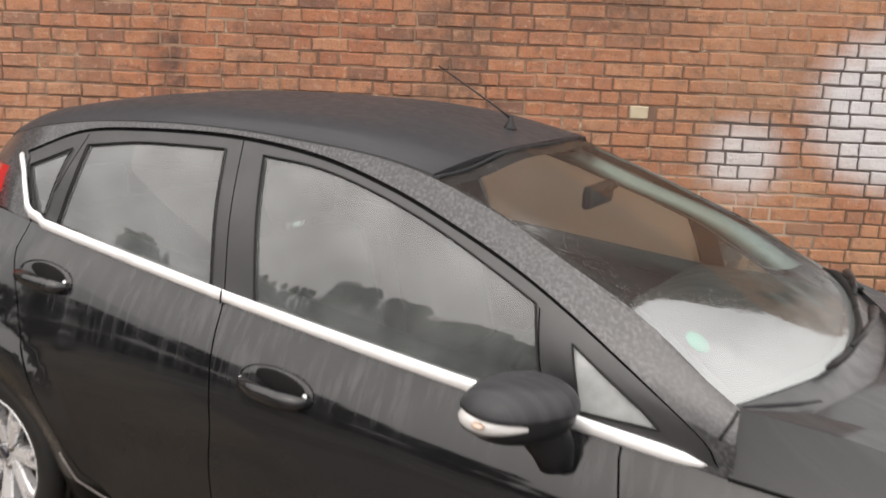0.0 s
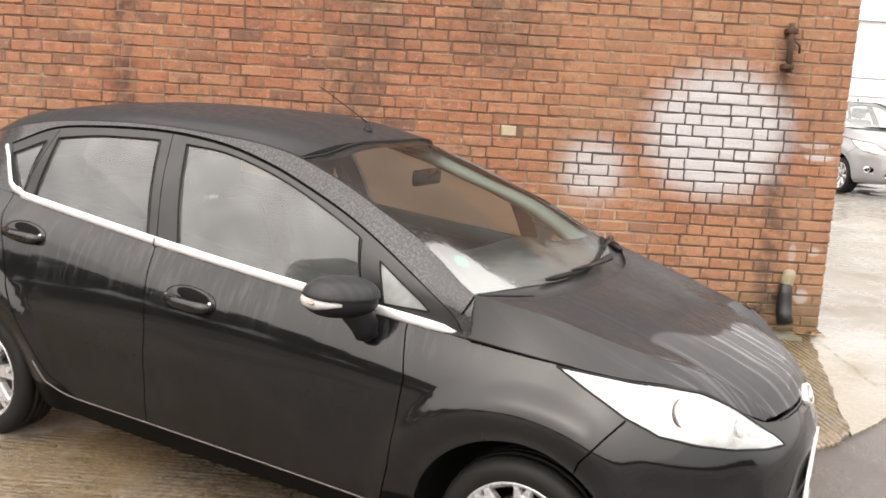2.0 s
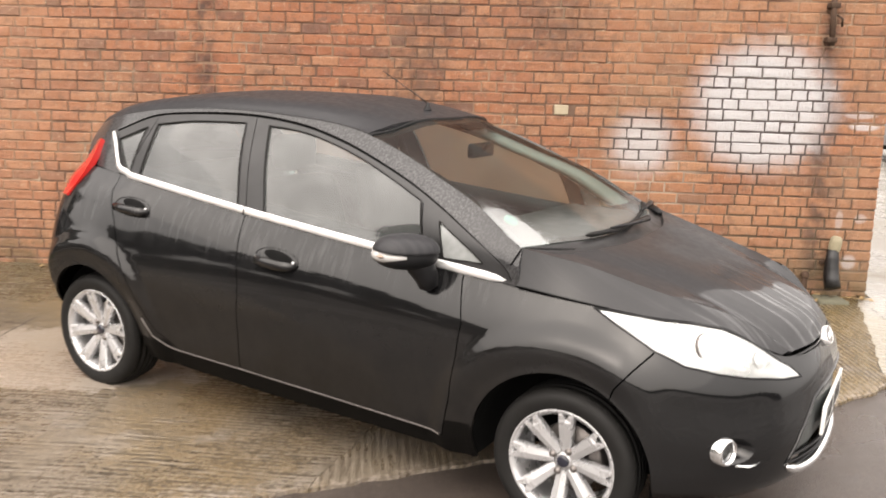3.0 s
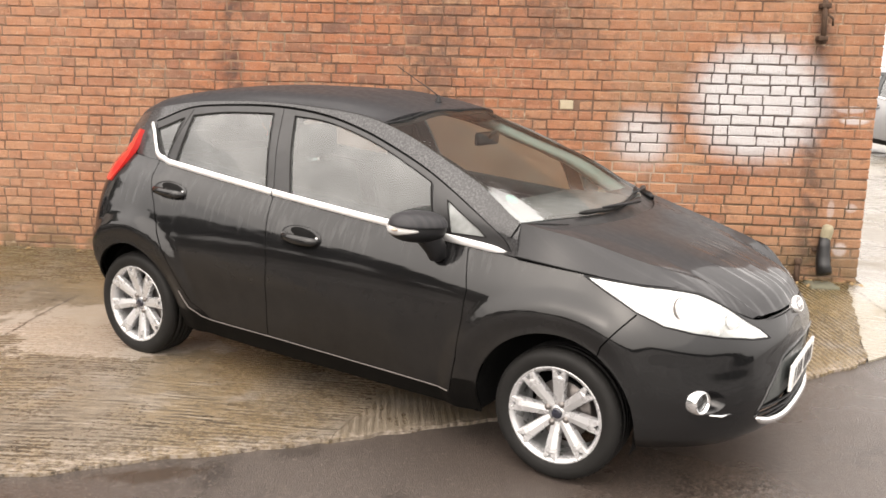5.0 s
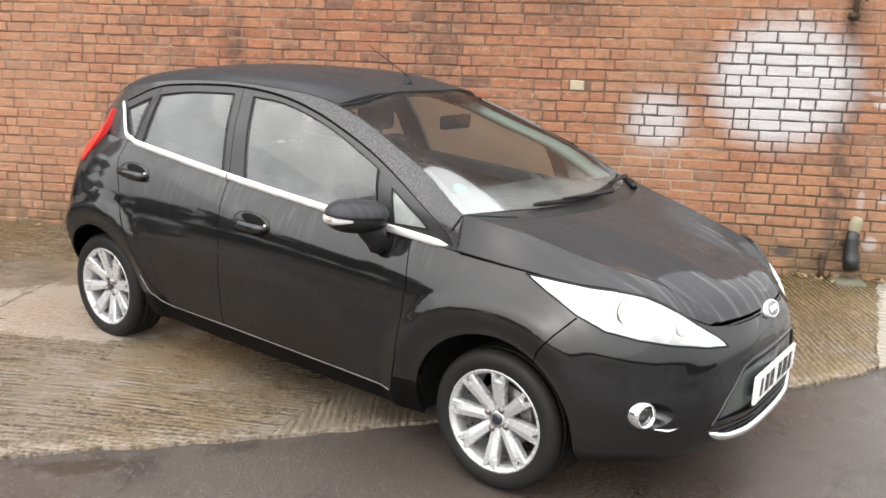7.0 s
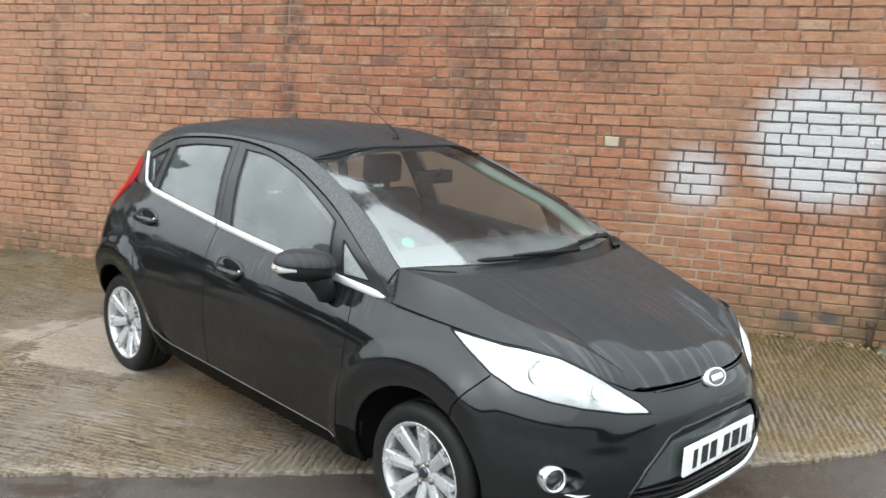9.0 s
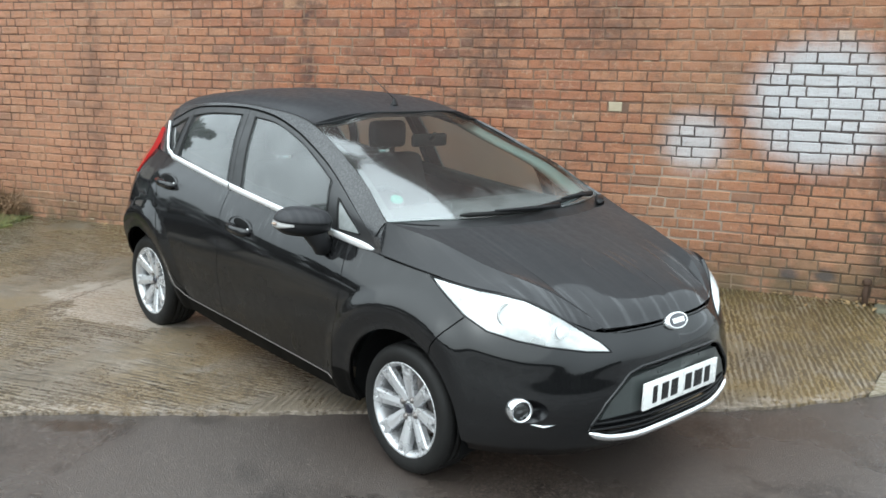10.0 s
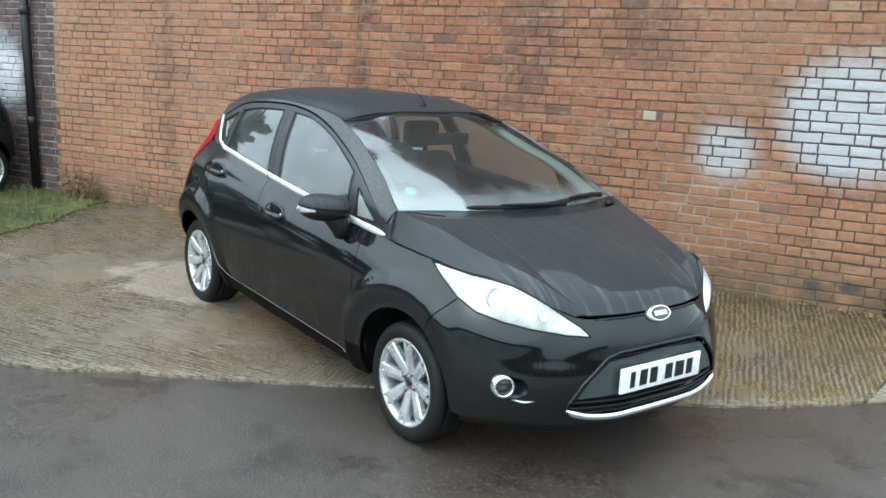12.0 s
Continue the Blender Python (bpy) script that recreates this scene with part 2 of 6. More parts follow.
def crack(m, cx, y0, y1, half=0.006):
    """A broken joint across the slab at x = cx between two depths."""
    wob = m.math("MULTIPLY", m.math("SUBTRACT", m.noise(7.0, 5.0, 0.65), 0.5), 0.09)
    d = m.math("ABSOLUTE", m.math("SUBTRACT", m.math("ADD", m.axis("X"), wob), cx))
    f = m.math("MULTIPLY", m.span(d, half * 2.2, half * 0.6), m.span(m.noise(9.0, 3.0), 0.36, 0.5, 0.25, 1.0))
    return m.math("MULTIPLY", f, m.math("MULTIPLY", m.span(m.axis("Y"), y0, y0 + 0.12), m.span(m.axis("Y"), y1, y1 - 0.2)))


def concrete(name, turn, tint, ridge=0.5, broad=34.0, rib=5.0, rib_share=0.1, worn=None, even=False, algae=-0.75, reach_x=7.0, wander=3.0, rim=None, joint=None):
    """Yard concrete, wet: broken brushed ridges with silt and water between them, or nearly even."""
    m = Mat(name, rough=0.5, coords="World")
    along = m.noise(1.0, 5.0, 0.65, vec=m.scaled(reach_x, broad, 1, turn), distort=0.12)
    ribs = m.wave(rib, m.scaled(0.5, 1, 1, turn), wander, 3.0, "Y")
    lines = m.math("ADD", m.math("MULTIPLY", along, 1.0 - rib_share), m.math("MULTIPLY", ribs, rib_share))
    pebble = m.noise(55.0, 5.0, 0.7, vec=m.scaled(0.7, 1.25, 1, turn))
    fine = m.noise(190.0, 4.0, 0.65)
    rough_at = m.span(m.noise(0.9, 4.0, 0.6), 0.36, 0.6, 0.5, 1.0)
    if worn:
        wob = m.math("MULTIPLY", m.math("SUBTRACT", m.noise(2.6, 6.0, 0.7), 0.5), 2.0)
        dx = m.math("DIVIDE", m.math("SUBTRACT", m.axis("X"), worn[0]), worn[2])
        dy = m.math("DIVIDE", m.math("SUBTRACT", m.axis("Y"), worn[1]), worn[3])
        d = m.math("ADD", m.math("SQRT", m.math("ADD", m.math("MULTIPLY", dx, dx), m.math("MULTIPLY", dy, dy))), wob)
        clean = m.span(d, 1.0, 0.88)
        rough_at = m.math("MULTIPLY", rough_at, m.math("SUBTRACT", 1.0, m.math("MULTIPLY", clean, 0.8)))
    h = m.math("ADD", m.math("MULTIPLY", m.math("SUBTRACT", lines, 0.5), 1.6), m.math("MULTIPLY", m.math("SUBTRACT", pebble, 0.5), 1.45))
    c = m.mix(m.noise(1.1, 5.0, 0.6), (0.25, 0.22, 0.17), (0.38, 0.35, 0.30))
    c = m.mix(m.span(m.noise(0.7, 5.0, 0.62), 0.38, 0.58, 0.1, 0.85), c, tint)
    c = m.mix(m.span(m.noise(2.3, 5.0, 0.65), 0.56, 0.68, 0.0, 0.55), c, (0.50, 0.48, 0.44))
    if worn:
        c = m.mix(m.math("MULTIPLY", clean, 0.6), c, (0.66, 0.64, 0.60))
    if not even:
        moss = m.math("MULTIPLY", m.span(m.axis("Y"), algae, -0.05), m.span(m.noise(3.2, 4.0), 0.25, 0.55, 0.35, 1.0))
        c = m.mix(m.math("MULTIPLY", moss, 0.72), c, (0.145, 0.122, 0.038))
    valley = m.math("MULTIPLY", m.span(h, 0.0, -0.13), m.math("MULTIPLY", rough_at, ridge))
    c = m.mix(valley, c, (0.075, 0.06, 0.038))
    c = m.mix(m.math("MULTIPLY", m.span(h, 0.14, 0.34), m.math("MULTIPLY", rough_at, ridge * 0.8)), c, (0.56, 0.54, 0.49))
    c = m.mix(m.span(fine, 0.38, 0.72, 0.0, 0.35), c, (0.12, 0.10, 0.07))
    if rim:
        # scoured pale stones along the broken edge
        off = m.math("SUBTRACT", m.math("SUBTRACT", m.axis("Y"), rim[1]), m.math("MULTIPLY", m.math("SUBTRACT", m.axis("X"), rim[0]), rim[2]))
        off = m.math("ADD", off, m.math("MULTIPLY", m.math("SUBTRACT", m.noise(9.0, 5.0, 0.7), 0.5), 0.22))
        c = m.mix(m.math("MULTIPLY", m.span(off, 0.08, 0.01), m.span(m.noise(30.0, 4.0, 0.7), 0.44, 0.62, 0.0, 0.75)), c, (0.58, 0.54, 0.48))
    if joint:
        c = m.mix(m.math("MULTIPLY", crack(m, *joint), 0.85), c, (0.05, 0.04, 0.028))
    c = m.mix(m.span(m.noise(0.45, 4.0, 0.6), 0.55, 0.66, 0.0, 0.4), c, (0.15, 0.125, 0.08))
    if even:
        # silt washed over from the ribbed slab, with a soft uneven margin
        reach = m.math("ADD", m.axis("X"), m.math("MULTIPLY", m.math("SUBTRACT", m.noise(1.6, 5.0, 0.65), 0.5), 0.9))
        c = m.mix(m.span(reach, 2.42, 2.0, 0.0, 0.6), c, (0.29, 0.245, 0.15))
    m.set("Base Color", m.mix(1.0, c, (0.528, 0.48, 0.45) if not even else (0.66, 0.655, 0.65), "MULTIPLY"))
    wet = m.span(m.noise(0.8, 5.0, 0.6), 0.36, 0.54)
    m.set("Roughness", m.math("ADD", m.span(wet, 0, 1, 0.46, 0.08), m.math("ADD", m.math("MULTIPLY", fine, 0.12), m.span(h, -0.2, 0.2, -0.05, 0.2))))
    m.bump(m.math("ADD", m.math("MULTIPLY", h, rough_at), m.math("MULTIPLY", fine, 0.12)), 0.75 if not even else 0.15, 0.014)
    return m.m


M_ASPHALT = asphalt()
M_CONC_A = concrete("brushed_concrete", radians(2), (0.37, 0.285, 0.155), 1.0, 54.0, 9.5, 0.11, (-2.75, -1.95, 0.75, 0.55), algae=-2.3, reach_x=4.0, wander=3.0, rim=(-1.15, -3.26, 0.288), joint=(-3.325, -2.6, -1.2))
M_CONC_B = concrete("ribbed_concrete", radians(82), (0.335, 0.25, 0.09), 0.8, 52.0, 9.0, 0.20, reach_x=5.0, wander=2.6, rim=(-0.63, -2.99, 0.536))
M_CONC_C = concrete("pale_concrete", radians(20), (0.42, 0.40, 0.37), 0.15, 20.0, even=True, joint=(2.215, -1.05, -0.05, 0.009))


def plain(name, base, rough, metal=0.0, grain=40.0, amount=0.25, bump=0.1, **sockets):
    """A plain surface with a little dirt and unevenness."""
    m = Mat(name, rough=rough, metal=metal, **sockets)
    dark = tuple(v * (1 - amount) for v in base)
    m.set("Base Color", m.mix(m.noise(grain, 4.0), base, dark))
    m.set("Roughness", m.span(m.noise(grain * 0.4, 3.0), 0.3, 0.7, max(rough - 0.06, 0.01), min(rough + 0.08, 1.0)))
    if bump:
        m.bump(m.noise(grain * 5, 3.0), bump, 0.002)
    return m.m


def car_paint(name, base, flake, coat=1.0, coat_rough=0.075, runs=(42.0, 14.0, 2.4), film_amount=0.048, beads=0.10, rills=0.0):
    """Metallic paint under clear coat, wet and streaked by rain and road dirt."""
    m = Mat(name, rough=0.35, coords="Object")
    run = m.noise(1.0, 3.0, 0.5, vec=m.scaled(*runs))
    film = m.math("MULTIPLY", m.span(run, 0.38, 0.74), m.span(m.noise(3.0, 2.0), 0.3, 0.6, 0.3, 1.0))
    film = m.math("MULTIPLY", film, m.span(m.axis("Z"), 0.76, 0.90))
    film = m.math("MULTIPLY", film, m.span(m.axis("Z"), 1.0, 1.1, 1.0, 0.4))
    c = m.mix(m.noise(500.0, 1.0), base, flake)
    c = m.mix(m.math("MULTIPLY", film, film_amount), c, (0.45, 0.45, 0.46))
    # dried road spray low on the panels
    spray = m.math("MULTIPLY", m.math("MULTIPLY", m.span(m.axis("Z"), 0.84, 0.50), m.span(m.axis("X"), 0.30, 0.0)), m.span(m.noise(6.0, 5.0, 0.65), 0.3, 0.7, 0.45, 1.0))
    c = m.mix(m.math("MULTIPLY", spray, 0.042), c, (0.30, 0.26, 0.22))
    m.set("Base Color", c)
    m.set("Specular IOR Level", 0.02)
    m.set("Roughness", m.span(m.noise(30.0, 3.0), 0.3, 0.7, 0.45, 0.6))
    shine = m.span(spray, 0.0, 1.0, coat, coat * 0.36)
    if rills:
        shine = m.math("ADD", shine, m.math("MULTIPLY", m.span(m.noise(1.0, 3.0, 0.55, vec=m.scaled(1.4, 22.0, 1.4)), 0.50, 0.62), m.span(m.axis("X"), 0.22, 0.46, 0.0, rills)))
    m.set("Coat Weight", shine)
    m.set("Coat IOR", 1.52)
    wet = m.span(m.noise(70.0, 4.0), 0.4, 0.7, 0.0, 0.02)
    m.set("Coat Roughness", m.math("ADD", m.math("ADD", wet, m.math("MULTIPLY", m.math("ADD", film, m.math("MULTIPLY", spray, 2.6)), 0.03)), coat_rough))
    n = m.nodes.new("ShaderNodeBump")
    n.inputs["Distance"].default_value = 0.0006
    n.inputs["Strength"].default_value = beads
    m.put(n.inputs["Height"], m.math("MULTIPLY", m.span(m.cells(230.0), 0.0, 0.4, 1.0, 0.0), m.span(m.axis("Z"), 0.78, 1.0)))
    m.links.new(n.outputs["Normal"], m.b.inputs["Coat Normal"])
    return m.m


def glass_material(name, tint, gain=2.0, mist=0.0, rain=0.0, damp=None, most=1.0, veil_tone=0.77, blur=0.0):
    """A thin pane: clear, with the gloss of its two faces, a little mist and rain; a blurred one scatters the light that comes through."""
    m = Mat(name, coords="Object")
    n, l = m.nodes, m.links
    clear, gloss, veil, fr = n.new("ShaderNodeBsdfRefraction" if blur else "ShaderNodeBsdfTransparent"), n.new("ShaderNodeBsdfGlossy"), n.new("ShaderNodeBsdfTranslucent" if blur else "ShaderNodeBsdfDiffuse"), n.new("ShaderNodeFresnel")
    clear.inputs["Color"].default_value, gloss.inputs["Roughness"].default_value = (*tint, 1), 0.035 if damp else 0.02
    veil.inputs["Color"].default_value = (veil_tone * 0.98, veil_tone * 1.02, veil_tone * 1.015, 1)
    fr.inputs["IOR"].default_value = 1.5
    if blur:
        # a film of rain that blurs what lies behind
        clear.inputs["IOR"].default_value, clear.inputs["Roughness"].default_value = 1.05, blur
    if rain:
        bm = n.new("ShaderNodeBump")
        bm.inputs["Strength"].default_value, bm.inputs["Distance"].default_value = rain, 0.0006
        m.put(bm.inputs["Height"], m.math("ADD", m.span(m.cells(170.0), 0.0, 0.4, 1.0, 0.0), m.math("MULTIPLY", m.noise(38.0, 3.0, 0.6), 2.5)))
        l.new(bm.outputs["Normal"], gloss.inputs["Normal"])
    a, b = n.new("ShaderNodeMixShader"), n.new("ShaderNodeMixShader")
    m.put(a.inputs[0], m.span(m.noise(5.0, 5.0), 0.3, 0.7, mist * 0.4, mist) if mist else 0.0)
    if damp:
        # condensation low on the pane, with a ragged upper edge
        edge = m.math("ADD", m.axis("Z"), m.math("MULTIPLY", m.math("SUBTRACT", m.noise(9.0, 5.0, 0.65), 0.5), 0.12))
        m.put(a.inputs[0], m.math("MAXIMUM", m.span(m.noise(5.0, 5.0), 0.3, 0.7, mist * 0.4, mist), m.span(edge, damp[0], damp[1], 0.0, damp[2])))
    l.new(clear.outputs[0], a.inputs[1])
    l.new(veil.outputs[0], a.inputs[2])
    m.put(b.inputs[0], m.math("MINIMUM", m.math("MULTIPLY", fr.outputs[0], gain), most))
    l.new(a.outputs[0], b.inputs[1])
    l.new(gloss.outputs[0], b.inputs[2])
    l.new(b.outputs[0], n["Material Output"].inputs["Surface"])
    return m.m


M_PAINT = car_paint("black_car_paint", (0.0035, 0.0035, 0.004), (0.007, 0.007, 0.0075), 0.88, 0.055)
# the same black with paler bases: sky light on upper faces, in the colour
M_PAINT_RAIL = car_paint("rain_mottled_sky_lit_black_paint", (0.020, 0.020, 0.021), (0.034, 0.034, 0.036), 0.85, 0.09, (120.0, 120.0, 120.0), 0.24, 0.3)
M_PAINT_TOP = car_paint("beaded_sky_lit_black_paint", (0.024, 0.024, 0.026), (0.038, 0.038, 0.041), 0.25, 0.22, (3.0, 60.0, 3.0), 0.03, 0.2)
M_PAINT_HOOD = car_paint("streaked_sky_lit_black_paint", (0.025, 0.025, 0.0265), (0.038, 0.038, 0.040), 0.38, 0.06, (1.6, 60.0, 1.6), 0.022, 0.05, 0.62)
M_PAINT_SILVER = car_paint("silver_car_paint", (0.20, 0.20, 0.205), (0.27, 0.27, 0.275))
M_TRIM = plain("black_plastic_trim", (0.010, 0.010, 0.011), 0.40, amount=0.3, Specular_IOR_Level=0.22)
M_FRAME = plain("satin_window_frame", (0.020, 0.020, 0.021), 0.36, amount=0.25, bump=0.05, Specular_IOR_Level=0.55)
M_TRIM_GLOSS = plain("gloss_black_trim", (0.010, 0.010, 0.011), 0.16, amount=0.2, bump=0.0)
M_SILL = plain("dirty_black_sill", (0.006, 0.0055, 0.005), 0.6, amount=0.4, grain=12.0, Specular_IOR_Level=0.06)
M_RUBBER = plain("tyre_rubber", (0.014, 0.0135, 0.013), 0.6, amount=0.35, grain=25.0, Specular_IOR_Level=0.2)
M_DARK = plain("underbody_black", (0.007, 0.007, 0.007), 0.8, amount=0.3, Specular_IOR_Level=0.08)
M_BRIGHT = plain("satin_bright_strip", (0.96, 0.96, 0.96), 0.40, 0.6, amount=0.05, bump=0.0)
M_CHROME = plain("bright_chrome", (0.86, 0.87, 0.88), 0.10, 1.0, amount=0.06, bump=0.0)
M_REFLECTOR = plain("lamp_reflector", (0.94, 0.94, 0.94), 0.38, 0.75, amount=0.03, bump=0.0)
M_ALLOY = plain("silver_alloy", (0.60, 0.60, 0.61), 0.28, 0.6, amount=0.12)
M_DISC = plain("brake_disc_steel", (0.22, 0.20, 0.19), 0.45, 0.8)
M_GLASS = glass_material("side_glass", (0.34, 0.40, 0.39), 2.0, 0.20, most=0.6, veil_tone=0.42)
M_SCREEN = glass_material("windscreen_glass", (0.68, 0.80, 0.76), 4.0, 0.015, 0.16, (1.15, 1.07, 0.14), 0.27)
M_GLASS_WET = glass_material("rain_blurred_glass", (0.74, 0.75, 0.71), 1.2, 0.12, most=0.10, blur=0.9)
# the strong white veil is sky glare put into the lens, not mist
M_LENS = glass_material("lamp_lens", (0.97, 0.98, 0.98), 1.5, 0.62, veil_tone=0.93)
M_LENS_CLEAR = glass_material("fog_lamp_glass", (0.95, 0.96, 0.96), 1.5, 0.05)
M_MOUNT = plain("grey_green_plastic", (0.055, 0.062, 0.061), 0.33, amount=0.2)
M_MISTED = glass_material("misted_quarter_glass", (0.66, 0.74, 0.73), 2.0, 0.45, most=0.6)
M_LINING = plain("pillar_lining", (0.33, 0.335, 0.33), 0.8, amount=0.1)
M_INDICATOR = plain("indicator_lens", (0.50, 0.49, 0.48), 0.10, amount=0.3, grain=30.0, bump=0.0, Coat_Weight=1.0)
M_AMBER = plain("amber_bulb", (0.40, 0.29, 0.22), 0.2, bump=0.0, Coat_Weight=1.0)
M_RED = plain("red_tail_lamp", (0.55, 0.012, 0.01), 0.12, amount=0.15, bump=0.0, Coat_Weight=1.0)
M_SEAT = plain("charcoal_seat_cloth", (0.028, 0.028, 0.031), 0.9, amount=0.3, grain=120.0)
M_DASH = plain("dark_dashboard_plastic", (0.030, 0.031, 0.033), 0.6, amount=0.25)
M_HEADLINER = plain("grey_headlining", (0.48, 0.48, 0.46), 0.9, amount=0.1)
M_PLATE = plain("white_number_plate", (0.82, 0.82, 0.80), 0.25, amount=0.05, bump=0.0)
M_INK = plain("black_plate_ink", (0.012, 0.012, 0.012), 0.3, bump=0.0)
M_BADGE = plain("dark_blue_badge", (0.008, 0.009, 0.020), 0.15, amount=0.1, bump=0.0, Coat_Weight=1.0)
M_IRON = plain("black_iron", (0.009, 0.009, 0.010), 0.4, amount=0.4)
M_GULLY = plain("mossy_stone", (0.13, 0.125, 0.085), 0.9, amount=0.6, grain=18.0, bump=0.4)
M_RUST = plain("rusted_iron", (0.09, 0.05, 0.03), 0.8, 0.2, grain=30.0, amount=0.7)
M_CLAY = plain("pale_clay_pipe", (0.29, 0.255, 0.17), 0.8, amount=0.4, grain=25.0)
M_CLAD = plain("white_cladding", (0.74, 0.75, 0.77), 0.5, amount=0.06, grain=3.0)
M_PAPER = plain("green_paper_disc", (0.04, 0.32, 0.23), 0.7, amount=0.1, bump=0.0)



# ---- helpers for meshes ----
def mesh_of(name, verts, faces, material, smooth=False):
    me = bpy.data.meshes.new(name)
    me.from_pydata([tuple(map(float, v)) for v in verts], [], [tuple(map(int, f)) for f in faces])
    me.materials.append(material)
    if smooth:
        me.polygons.foreach_set("use_smooth", [True] * len(me.polygons))
    me.update()
    return me


def thing(name, label, category, place=None, group="", kind=""):
    ob = new(name)
    if place is not None:
        ob.matrix_world = place
    return tagged(ob, label, category, group, kind)


def part(name, bm, material, parent, label="", smooth=True):
    """Links a bmesh, or a mesh, as one object under a thing or a part."""
    if isinstance(bm, bmesh.types.BMesh):
        me = bpy.data.meshes.new(name)
        bm.to_mesh(me)
        bm.free()
        me.materials.append(material)
        me.polygons.foreach_set("use_smooth", [smooth] * len(me.polygons))
    else:
        me = bm
    ob = new(name, me)
    ob.parent = parent
    return tagged(ob, label)


def box(x0, x1, y0, y1, z0, z1, bevel=0.0, seg=2):
    bm = bmesh.new()
    bmesh.ops.create_cube(bm, size=1)
    bmesh.ops.transform(bm, matrix=Matrix.Translation(((x0 + x1) / 2, (y0 + y1) / 2, (z0 + z1) / 2)) @ Matrix.Diagonal((x1 - x0, y1 - y0, z1 - z0, 1)), verts=bm.verts)
    if bevel:
        bmesh.ops.bevel(bm, geom=bm.edges[:], offset=bevel, segments=seg, affect="EDGES", profile=0.6)
    return bm


def lathe(profile, steps=48, axis="Y", closed=False):
    """A turned shape: profile of (radius, along)."""
    verts, faces, n = [], [], len(profile)
    for k in range(steps):
        a = 2 * math.pi * k / steps
        for r, h in profile:
            c, s = r * math.cos(a), r * math.sin(a)
            verts.append((c, h, s) if axis == "Y" else ((c, s, h) if axis == "Z" else (h, c, s)))
    for k in range(steps):
        a, b = k * n, (k + 1) % steps * n
        for j in range(n if closed else n - 1):
            i = (j + 1) % n
            faces.append((a + j, a + i, b + i, b + j))
    bm = bmesh.new()
    vs = [bm.verts.new(v) for v in verts]
    for f in faces:
        try:
            bm.faces.new([vs[i] for i in f])
        except ValueError:
            pass
    bmesh.ops.remove_doubles(bm, verts=bm.verts, dist=1e-5)
    bmesh.ops.recalc_face_normals(bm, faces=bm.faces)
    return bm


def tube(points, radius, steps=10, flat=1.0, cap=True):
    """A round bar along points; radius one number or one for each point; flat squashes it upright."""
    pts = [Vector(p) for p in points]
    rad = radius if isinstance(radius, (list, tuple)) else [radius] * len(pts)
    bm, rings = bmesh.new(), []
    for i, p in enumerate(pts):
        d = (pts[min(i + 1, len(pts) - 1)] - pts[max(i - 1, 0)]).normalized()
        side = d.cross(Vector((0, 0, 1)))
        side = side.normalized() if side.length > 1e-3 else Vector((1, 0, 0))
        up = side.cross(d)
        rings.append([bm.verts.new(p + side * (rad[i] * math.cos(2 * math.pi * k / steps)) + up * (rad[i] * flat * math.sin(2 * math.pi * k / steps))) for k in range(steps)])
    for a, b in zip(rings, rings[1:]):
        for k in range(steps):
            bm.faces.new((a[k], a[(k + 1) % steps], b[(k + 1) % steps], b[k]))
    if cap:
        bm.faces.new(rings[0])
        bm.faces.new(rings[-1][::-1])
    bmesh.ops.recalc_face_normals(bm, faces=bm.faces)
    return bm


def inside(poly, pts):
    """Which of the points lie in a polygon."""
    poly, pts = np.asarray(poly, float), np.asarray(pts, float)
    x, y, hit = pts[:, 0], pts[:, 1], np.zeros(len(pts), bool)
    for (ax, ay), (bx, by) in zip(poly, np.roll(poly, -1, axis=0)):
        cross = (ay > y) != (by > y)
        with np.errstate(divide="ignore", invalid="ignore"):
            hit ^= cross & (x < (bx - ax) * (y - ay) / (by - ay) + ax)
    return hit


def resample(line, step, closed=True):
    line = np.asarray(line, float)
    if closed:
        line = np.vstack([line, line[:1]])
    out = []
    for a, b in zip(line, line[1:]):
        n = max(1, int(round(np.linalg.norm(b - a) / step)))
        out += [a + (b - a) * k / n for k in range(n)]
    if not closed:
        out.append(line[-1])
    return np.array(out)


def triangulate(outlines, grid):
    """Delaunay triangles over grid points and closed outlines that are kept as edges."""
    from mathutils.geometry import delaunay_2d_cdt
    pts, edges = [], []
    for o in outlines:
        k = len(pts)
        pts += [tuple(p) for p in o]
        edges += [(k + i, k + (i + 1) % len(o)) for i in range(len(o))]
    if len(pts):
        lines = np.array(pts)
        keep = np.ones(len(grid), bool)
        for s in range(0, len(grid), 2000):
            d = ((grid[s:s + 2000, None, :] - lines[None]) ** 2).sum(axis=2).min(axis=1)
            keep[s:s + 2000] = d > 0.0045 ** 2
        grid = grid[keep]
    pts += [tuple(p) for p in grid]
    v, _, f, *_ = delaunay_2d_cdt([Vector(p) for p in pts], edges, [], 0, 1e-6)
    return np.array([tuple(p) for p in v]), np.array([tuple(t) for t in f])


# ---- the yard ----
CAR_AT, CAR_TURN, CAR_PITCH, CAR_ROLL = (0.1493, -2.7001, 0.0), -26.564, 1.519, 0.541
CAR_POSE = Matrix.Translation(CAR_AT) @ Euler((0, 0, radians(CAR_TURN))).to_matrix().to_4x4() @ Euler((0, radians(CAR_PITCH), 0)).to_matrix().to_4x4() @ Euler((radians(CAR_ROLL), 0, 0)).to_matrix().to_4x4()


def smooth_step(v, a, b):
    s = np.clip((v - a) / (b - a), 0, 1)
    return s * s * (3 - 2 * s)


